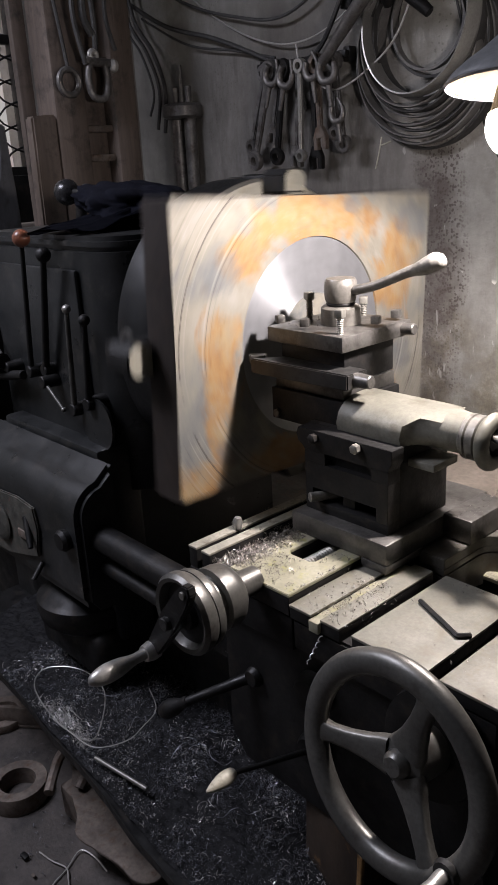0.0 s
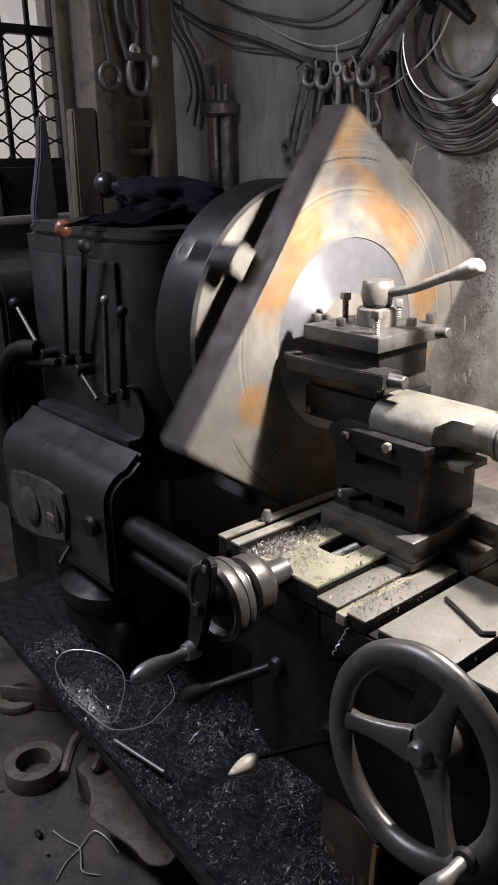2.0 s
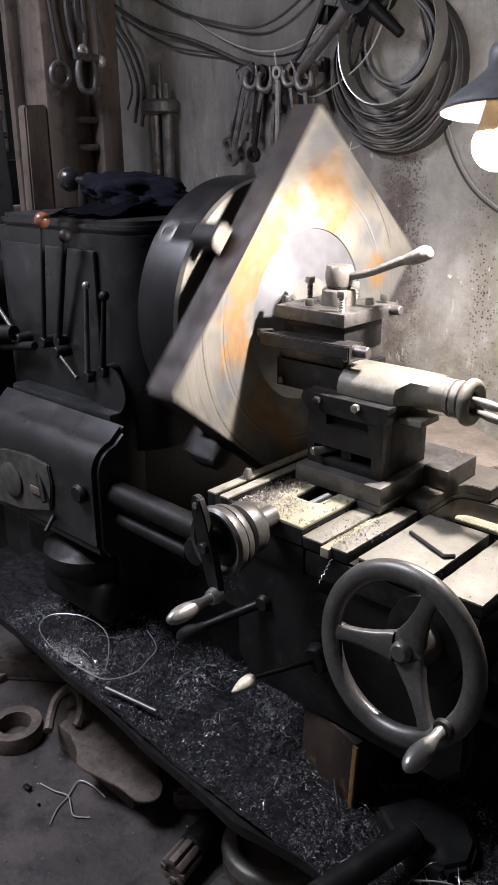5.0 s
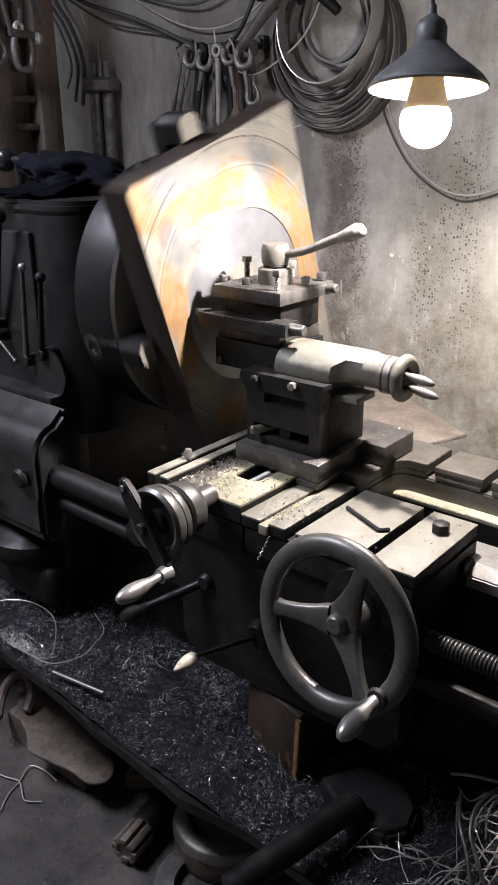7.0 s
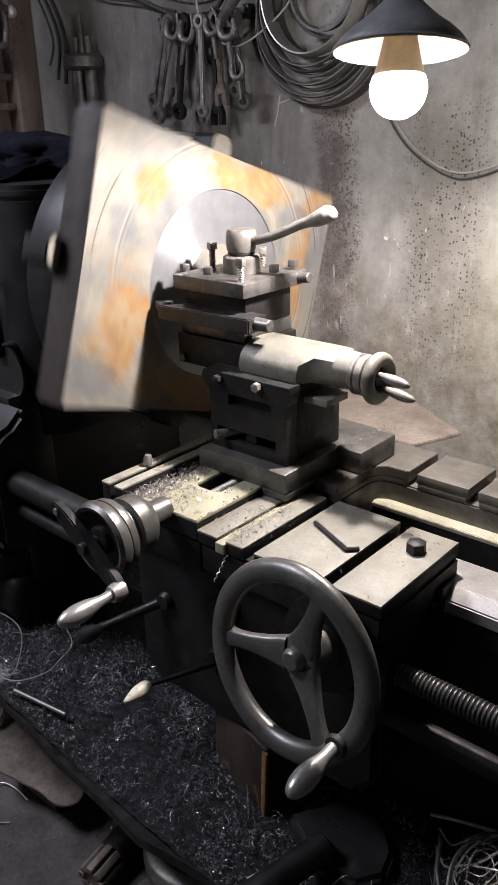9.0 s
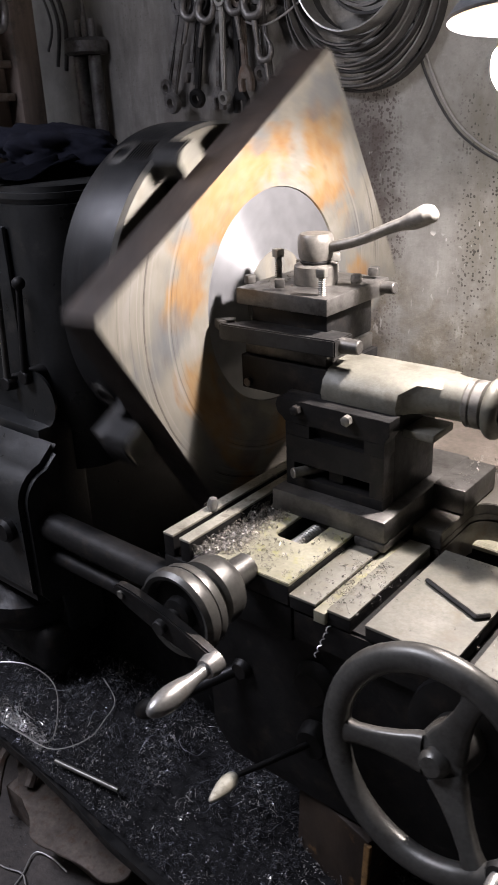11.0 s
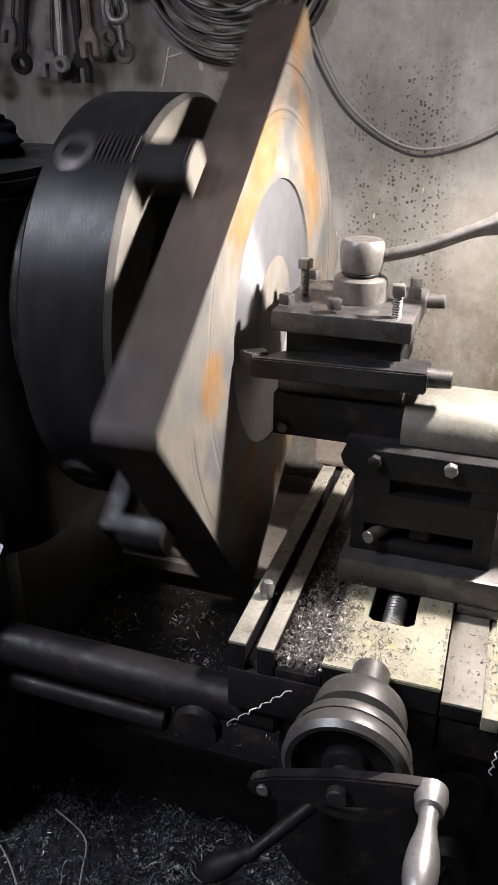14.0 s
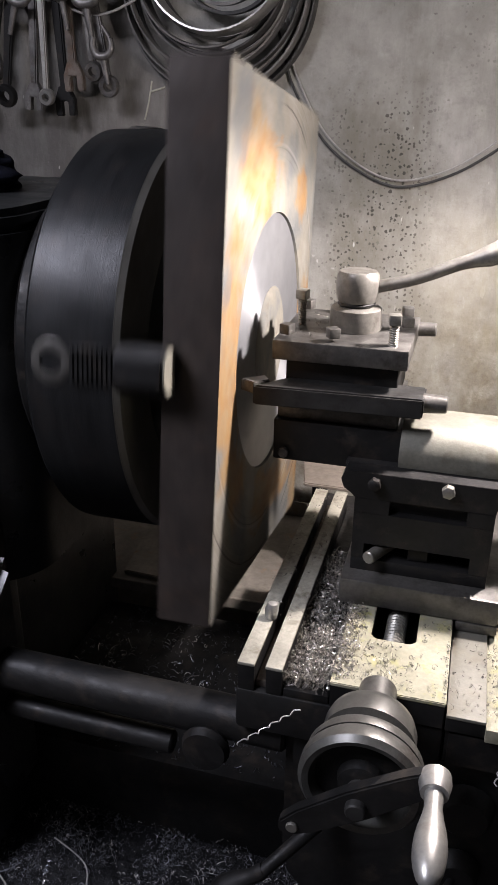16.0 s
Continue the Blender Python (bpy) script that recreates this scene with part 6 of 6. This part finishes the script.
def build_pan_things():
    key = part("hex_key", tube([(0.440, -0.257, 0.9335), (0.480, -0.275, 0.9335), (0.520, -0.293, 0.9335), (0.5275, -0.2965, 0.9335), (0.531, -0.294, 0.9335), (0.541, -0.283, 0.9335)], 0.0035, 6, 3), M_IRON2)
    tagged(key, "black bent hex key lying on the carriage wing", "hex key")
    bm = bmesh.new()
    add_hex(bm, (0.608, -0.232, 0.9302), (0, 0, 1), 0.026, 0.017)
    tagged(part("hex_nut", bm, M_IRON2), "dark hexagon bolt head on the carriage wing", "bolt")
    wood = part("wood_block", box(-0.075, 0.075, -0.05, 0.05, 0.0, 0.175, bev=0.006, m=pose(0.36, -0.315, PAN_Z - 0.012, 0, 3, -12)), M_WOOD)
    tagged(wood, "oil-soaked wooden block with a split pale edge, standing in the pan", "wood block")
    part("split_edge", box(-0.006, 0.006, -0.0035, 0.0035, 0.0, 0.15, bev=0.002, m=pose(0.36, -0.315, PAN_Z - 0.012, 0, 3, -12) @ Matrix.Translation((0.0735, -0.0485, 0.02))), M_SPLIT, wood, "pale split edge")
    tip = part("oiler_plug", spin([(0, 0), (0.008, 0), (0.009, 0.012), (0.006, 0.02), (0, 0.022)], (0.079, -0.287, 0.9445), (0.1, 0.1, 1), 12), M_BRIGHT)
    tagged(tip, "small bright oiler plug on the guide bar", "plug")
    bar = part("bright_rod", rod((-0.19, -0.478, PAN_Z + 0.02), (-0.04, -0.455, PAN_Z + 0.022), 0.0045, 0.0045, 12), M_SATIN)
    tagged(bar, "short bright steel rod lying on the pan's edge", "rod")
    ring = part("wire_hoop", tube([(-0.50, -0.45, PAN_Z + 0.02), (-0.53, -0.40, PAN_Z + 0.03), (-0.46, -0.35, PAN_Z + 0.035), (-0.36, -0.35, PAN_Z + 0.035), (-0.28, -0.40, PAN_Z + 0.03), (-0.24, -0.46, PAN_Z + 0.022), (-0.36, -0.475, PAN_Z + 0.02)], 0.0014, 6, 6, closed=True), M_BRIGHT)
    tagged(ring, "thin hoop of bright wire lying in the swarf", "wire hoop")
    hoop = part("wire_hoop", tube([(-0.36, -0.48, PAN_Z + 0.024), (-0.297, -0.477, PAN_Z + 0.025), (-0.212, -0.466, PAN_Z + 0.026), (-0.175, -0.41, PAN_Z + 0.03), (-0.186, -0.358, PAN_Z + 0.032), (-0.209, -0.309, PAN_Z + 0.034), (-0.28, -0.277, PAN_Z + 0.034)], 0.0012, 6, 6), M_WIRE)
    tagged(hoop, "open loop of thin pale wire lying in the swarf", "wire hoop")
    blk = part("iron_block", prism([(0.475, -0.374), (0.565, -0.425), (0.64, -0.415), (0.668, -0.375), (0.655, -0.325), (0.60, -0.275), (0.52, -0.30)], PAN_Z - 0.015, PAN_Z + 0.046, "z", 0.009), M_IRON)
    tagged(blk, "black iron block lying in the chip pan", "iron block")
    pipe = thing("iron_bar", "short thick black iron bar lying on the pan's edge", "iron bar")
    part("bar", rod((0.500, -0.66, PAN_Z + 0.040), (0.573, -0.40, PAN_Z + 0.066), 0.024, 0.024), M_IRON2, pipe)
    part("end_face", rod((0.573, -0.40, PAN_Z + 0.066), (0.5744, -0.395, PAN_Z + 0.0665), 0.021, 0.019), M_IRON2, pipe)


def build_bag():
    bag = thing("cloth_bag", "crumpled black-blue cloth bag on top of the headstock", "cloth")
    bm = bmesh.new()
    bmesh.ops.create_icosphere(bm, subdivisions=5, radius=1.0)
    for v in bm.verts:
        p = v.co.copy()
        fold = abs(noise.noise(p * 2.6 + Vector((1, 5, 2)))) * 0.42 + abs(noise.noise(p * 6.0)) * 0.16
        p *= 0.95 + noise.noise(p * 1.4 + Vector((3, 1, 2))) * 0.30 + fold * 0.7
        v.co = Vector((-0.590 + p.x * 0.145, 0.03 + p.y * 0.12, max(1.416, 1.452 + p.z * 0.058 - 0.010 * p.x)))
    part("bag", bm, M_CLOTH, bag, angle=80)
    bm = bmesh.new()
    rows = []
    for i in range(25):
        u = i / 24
        x = -0.63 + 0.20 * u
        drop = 0.012 * math.sin(u * 19) + 0.01 * math.sin(u * 7 + 1)
        rows.append([bm.verts.new((x, y + drop * k, z + 0.006 * math.sin(u * 23 + k * 4))) for k, (y, z) in enumerate(((-0.05, 1.452), (-0.13, 1.436), (-0.19, 1.426), (-0.236, 1.424)))])
    for a, b in zip(rows, rows[1:]):
        for k in range(3):
            bm.faces.new((a[k], a[k + 1], b[k + 1], b[k]))
    bmesh.ops.solidify(bm, geom=bm.faces[:], thickness=0.004)
    part("flap", bm, M_CLOTH, bag, angle=80)
    hd = thing("ball_lever", "dark ball-ended lever lying on top of the headstock", "lever")
    part("shaft", rod((-0.851, 0.0, 1.490), (-0.69, 0.02, 1.484), 0.009, 0.011, 12), M_IRON2, hd)
    part("ball", spin([(0, -0.033)] + [(0.033 * math.cos(radians(q)), 0.033 * math.sin(radians(q))) for q in range(-75, 80, 15)] + [(0, 0.033)], (-0.851, 0.0, 1.490), (1, 0, 0), 24), M_BALLDARK, hd)
    part("collar", spin([(0, -0.02), (0.014, -0.02), (0.021, -0.006), (0.021, 0.006), (0.014, 0.02), (0, 0.02)], (-0.768, 0.01, 1.488), (1, 0.1, 0), 20), M_BALLDARK, hd)
    part("stand", rod((-0.80, 0.005, 1.415), (-0.80, 0.005, 1.487), 0.016, 0.012, 14), M_IRON2, hd)


def build_floor_scrap():
    def ring(x, y, r, h, label, cat, m=M_RUST, tilt=0):
        bm = spin([(r * 0.62, 0), (r, 0), (r * 1.02, h * 0.15), (r * 1.02, h * 0.85), (r, h), (r * 0.62, h)], (0, 0, 0), (0, 0, 1), 32, closed=True)
        ob = part(cat.replace(" ", "_"), bm, m)
        ob.matrix_basis = pose(x, y, max(0.0, r * math.sin(radians(abs(tilt)))) + 0.001, tilt, 0, 0)
        return tagged(ob, label, cat)
    ring(-0.654, -0.473, 0.075, 0.05, "rusty iron ring lying on the oily floor", "iron ring")
    ring(-0.98, -0.36, 0.075, 0.025, "large rusty washer on the oily floor", "washer")
    ring(0.226, -0.43, 0.115, 0.025, "pale worn flange lying under the pan", "flange", M_TOOL)
    bush = thing("bearing_housing", "round iron housing with a bright worn rim under the pan", "housing")
    part("body", spin([(0, 0), (0.115, 0), (0.12, 0.01), (0.12, 0.07), (0.112, 0.082), (0.085, 0.086), (0.07, 0.07), (0, 0.07)], (0.172, -0.305, 0.0), (0.0, 0, 1), 40), M_RUST, bush)
    part("rim", spin([(0.088, 0.0855), (0.112, 0.0825), (0.1165, 0.078), (0.1225, 0.066), (0.1225, 0.060), (0.1205, 0.060), (0.115, 0.078)], (0.172, -0.305, 0.0005), (0.0, 0, 1), 40), M_SATIN, bush, "bright worn rim")
    clip = part("pipe_clip", tube([(-0.50, -0.46, 0.102), (-0.535, -0.425, 0.115), (-0.55, -0.39, 0.145), (-0.535, -0.355, 0.165), (-0.50, -0.35, 0.155), (-0.47, -0.37, 0.13), (-0.455, -0.40, 0.107)], 0.013, 8), M_RUST)
    tagged(clip, "rusty bent iron clip lying on the iron sheet", "clip")
    br = thing("angle_bracket", "rusty angle iron bracket lying on the floor", "bracket", pose(-0.90, -0.27, 0.002, 0, 0, 38))
    part("plate", box(-0.16, 0.16, -0.06, 0.06, 0, 0.012, bev=0.003), M_RUST, br)
    part("flange", box(-0.16, 0.16, -0.06, -0.048, 0.012, 0.07, bev=0.003), M_RUST, br)
    sh = thing("splined_shaft", "short dark splined shaft lying on the floor", "shaft", pose(0.012, -0.345, 0.045, 0, 0, 100))
    part("shaft", rod((-0.09, 0, 0), (0.09, 0, 0), 0.036), M_IRON2, sh)
    for k in range(8):
        q = radians(45 * k)
        part("spline", box(-0.16, -0.09, -0.008, 0.008, 0.018, 0.034, bev=0.002, m=Matrix.Rotation(q, 4, "X")), M_RUST, sh)
    part("core", rod((-0.155, 0, 0), (-0.09, 0, 0), 0.022), M_RUST, sh)
    part("collar", box(0.03, 0.12, -0.044, 0.044, -0.044, 0.044, bev=0.008), M_IRON2, sh)
    bm = tube([(-0.449, -0.528, 0.004), (-0.40, -0.52, 0.006), (-0.356, -0.508, 0.010), (-0.324, -0.521, 0.008), (-0.292, -0.534, 0.006), (-0.259, -0.509, 0.004)], 0.0019, 7, 6)
    add_tube(bm, [(-0.314, -0.59, 0.004), (-0.342, -0.55, 0.005), (-0.356, -0.508, 0.005), (-0.378, -0.458, 0.008), (-0.336, -0.443, 0.008), (-0.285, -0.443, 0.004)], 0.0019, 7, 6)
    tagged(part("bent_wire", bm, M_WIRE), "crossed bent pale wires on the oily floor", "wire")
    cover = thing("iron_sheet", "flat brown iron sheet lying on a block among the scrap", "iron sheet")
    rim = smooth_path([(-0.60, -0.33, 0), (-0.55, -0.285, 0), (-0.44, -0.30, 0), (-0.34, -0.26, 0), (-0.20, -0.34, 0), (-0.13, -0.375, 0), (-0.125, -0.44, 0), (-0.22, -0.455, 0), (-0.32, -0.475, 0), (-0.43, -0.43, 0)], 6, True)
    part("sheet", prism([(p.x + 0.016 * noise.noise(p * 16), p.y + 0.016 * noise.noise(p * 11 + Vector((4, 2, 7)))) for p in rim], 0.088, 0.095, "z", 0.001), M_RUST, cover)
    part("packing", box(-0.52, -0.20, -0.42, -0.33, 0.0, 0.088, bev=0.004), M_RUST, cover)
    lump = part("casting", prism([(-0.12, -0.36), (-0.06, -0.30), (0.0, -0.27), (0.04, -0.21), (-0.03, -0.18), (-0.11, -0.22), (-0.16, -0.29)], 0.0, 0.07, "z", 0.012), M_RUST)
    tagged(lump, "lumpy brown iron casting lying under the pan", "casting")
    rng = random.Random(21)

    def litter(r):
        for _ in range(1500):
            yield (r.uniform(-1.2, 0.9), r.uniform(-0.95, -0.25), 0.0065), r.uniform(0.3, 1.0)
    tagged(swarf("floor_chips", litter, 0.007, 0.0018, M_SWARF, 8), "stray metal chips trodden into the floor", "swarf", kind="stuff")
    for k in range(16):
        x, y, s = rng.uniform(-1.2, 0.5), rng.uniform(-0.9, -0.56), rng.uniform(0.004, 0.013)
        ob = part("scrap_lump", box(-s, s, -s * 0.6, s * 0.6, 0, s * rng.uniform(0.4, 1.1), bev=s * 0.15), rng.choice((M_RUST, M_IRON2, M_TOOL)))
        ob.matrix_basis = pose(x, y, 0.0065, 0, 0, rng.uniform(0, 180))
        tagged(ob, "small lump of scrap iron on the oily floor", "scrap", group="scrap on the floor")


def build_rear_tray():
    tray = thing("rear_tray", "pale dusty sheet-metal tray with a folded rim behind the bed", "tray")
    part("sheet", box(-0.75, 0.29, 0.215, 0.60, 0.600, 0.606, bev=0.001), M_TRAY, tray)
    part("front_lip", prism([(0.205, 0.585), (0.212, 0.583), (0.216, 0.600), (0.216, 0.6065), (0.208, 0.607)], -0.75, 0.29, "x", 0.001), M_TRAY, tray, "bent front lip")
    part("rear_rim", prism([(0.590, 0.606), (0.600, 0.606), (0.604, 0.640), (0.598, 0.642)], -0.75, 0.29, "x", 0.001), M_TRAY, tray)
    part("end_rim", box(0.284, 0.290, 0.220, 0.588, 0.606, 0.634, bev=0.001), M_TRAY, tray)
    part("patch", prism([(-0.37, 0.23), (-0.22, 0.222), (-0.20, 0.33), (-0.31, 0.42), (-0.385, 0.36)], 0.6062, 0.616, "z", 0.002), M_TRAY, tray, "loose pale scrap sheet")
    shelf = thing("drip_sheet", "brown rusty sheet of iron propped over the tray behind the bed", "iron sheet")
    part("sheet", prism([(0.0, 0.30), (0.30, 0.30), (0.35, 0.43), (0.10, 0.59), (-0.06, 0.59)], 0.838, 0.846, "z", 0.002), M_BRICK, shelf)
    for x, y in ((0.02, 0.33), (0.25, 0.33), (0.10, 0.55), (0.0, 0.56)):
        part("prop", rod((x, y, 0.606), (x, y, 0.838), 0.008, seg=10), M_IRON2, shelf)
    stand = thing("tray_stand", "dark iron trestle under the rusty tray", "stand")
    for x in (-0.70, 0.24):
        for y in (0.29, 0.55):
            part("leg", box(x - 0.02, x + 0.02, y - 0.02, y + 0.02, 0.0, 0.56, bev=0.003), M_IRON2, stand)
    for y in (0.29, 0.55):
        part("rail", box(-0.72, 0.26, y - 0.015, y + 0.015, 0.56, 0.60, bev=0.003), M_IRON2, stand)


build_rear_tray()
build_swarf()
build_pan_things()
build_bag()
build_floor_scrap()

# ---- what moves ----
SPEED, PHASE = 298.2, -1.6       # degrees a second, and at the start
DRIFT = [(0.0, -1.2), (0.5, 0.0), (1.0, -1.5), (1.5, -2.2), (2.0, -0.5), (2.5, -0.7), (3.0, -0.7), (3.5, 1.5), (6.0, 0.3), (6.5, 0.5), (7.0, 2.5), (7.5, 1.2), (8.0, -1.2),
         (10.5, 2.2), (11.0, -7.7), (11.5, 1.5), (12.0, 2.2), (12.5, 3.7), (13.0, 1.0), (13.5, -4.2), (14.0, 4.5), (14.5, 2.2), (15.0, 4.5), (15.5, 6.5), (16.0, -7.2)]   # how the spindle runs ahead or behind


def turned(t):
    for (t0, a0), (t1, a1) in zip(DRIFT, DRIFT[1:]):
        if t <= t1 + 1e-6:
            return PHASE + SPEED * t + a0 + (a1 - a0) * (t - t0) / (t1 - t0)


def motions():
    times = [k / 10 for k in range(161)]
    for ob in (STEEL_PLATE, CHUCK):
        walk(ob, [(t, pose(0, AXIS_Y, AXIS_Z, turned(t), 0, 0)) for t in times])
    walk(CRANK_WHEEL, [(t, pose(*CRANK, 0, 125.8 - 10.118 * t, 0)) for t in (0, 2, 4, 6, 8, 10, 12, 14, 16)])


motions()
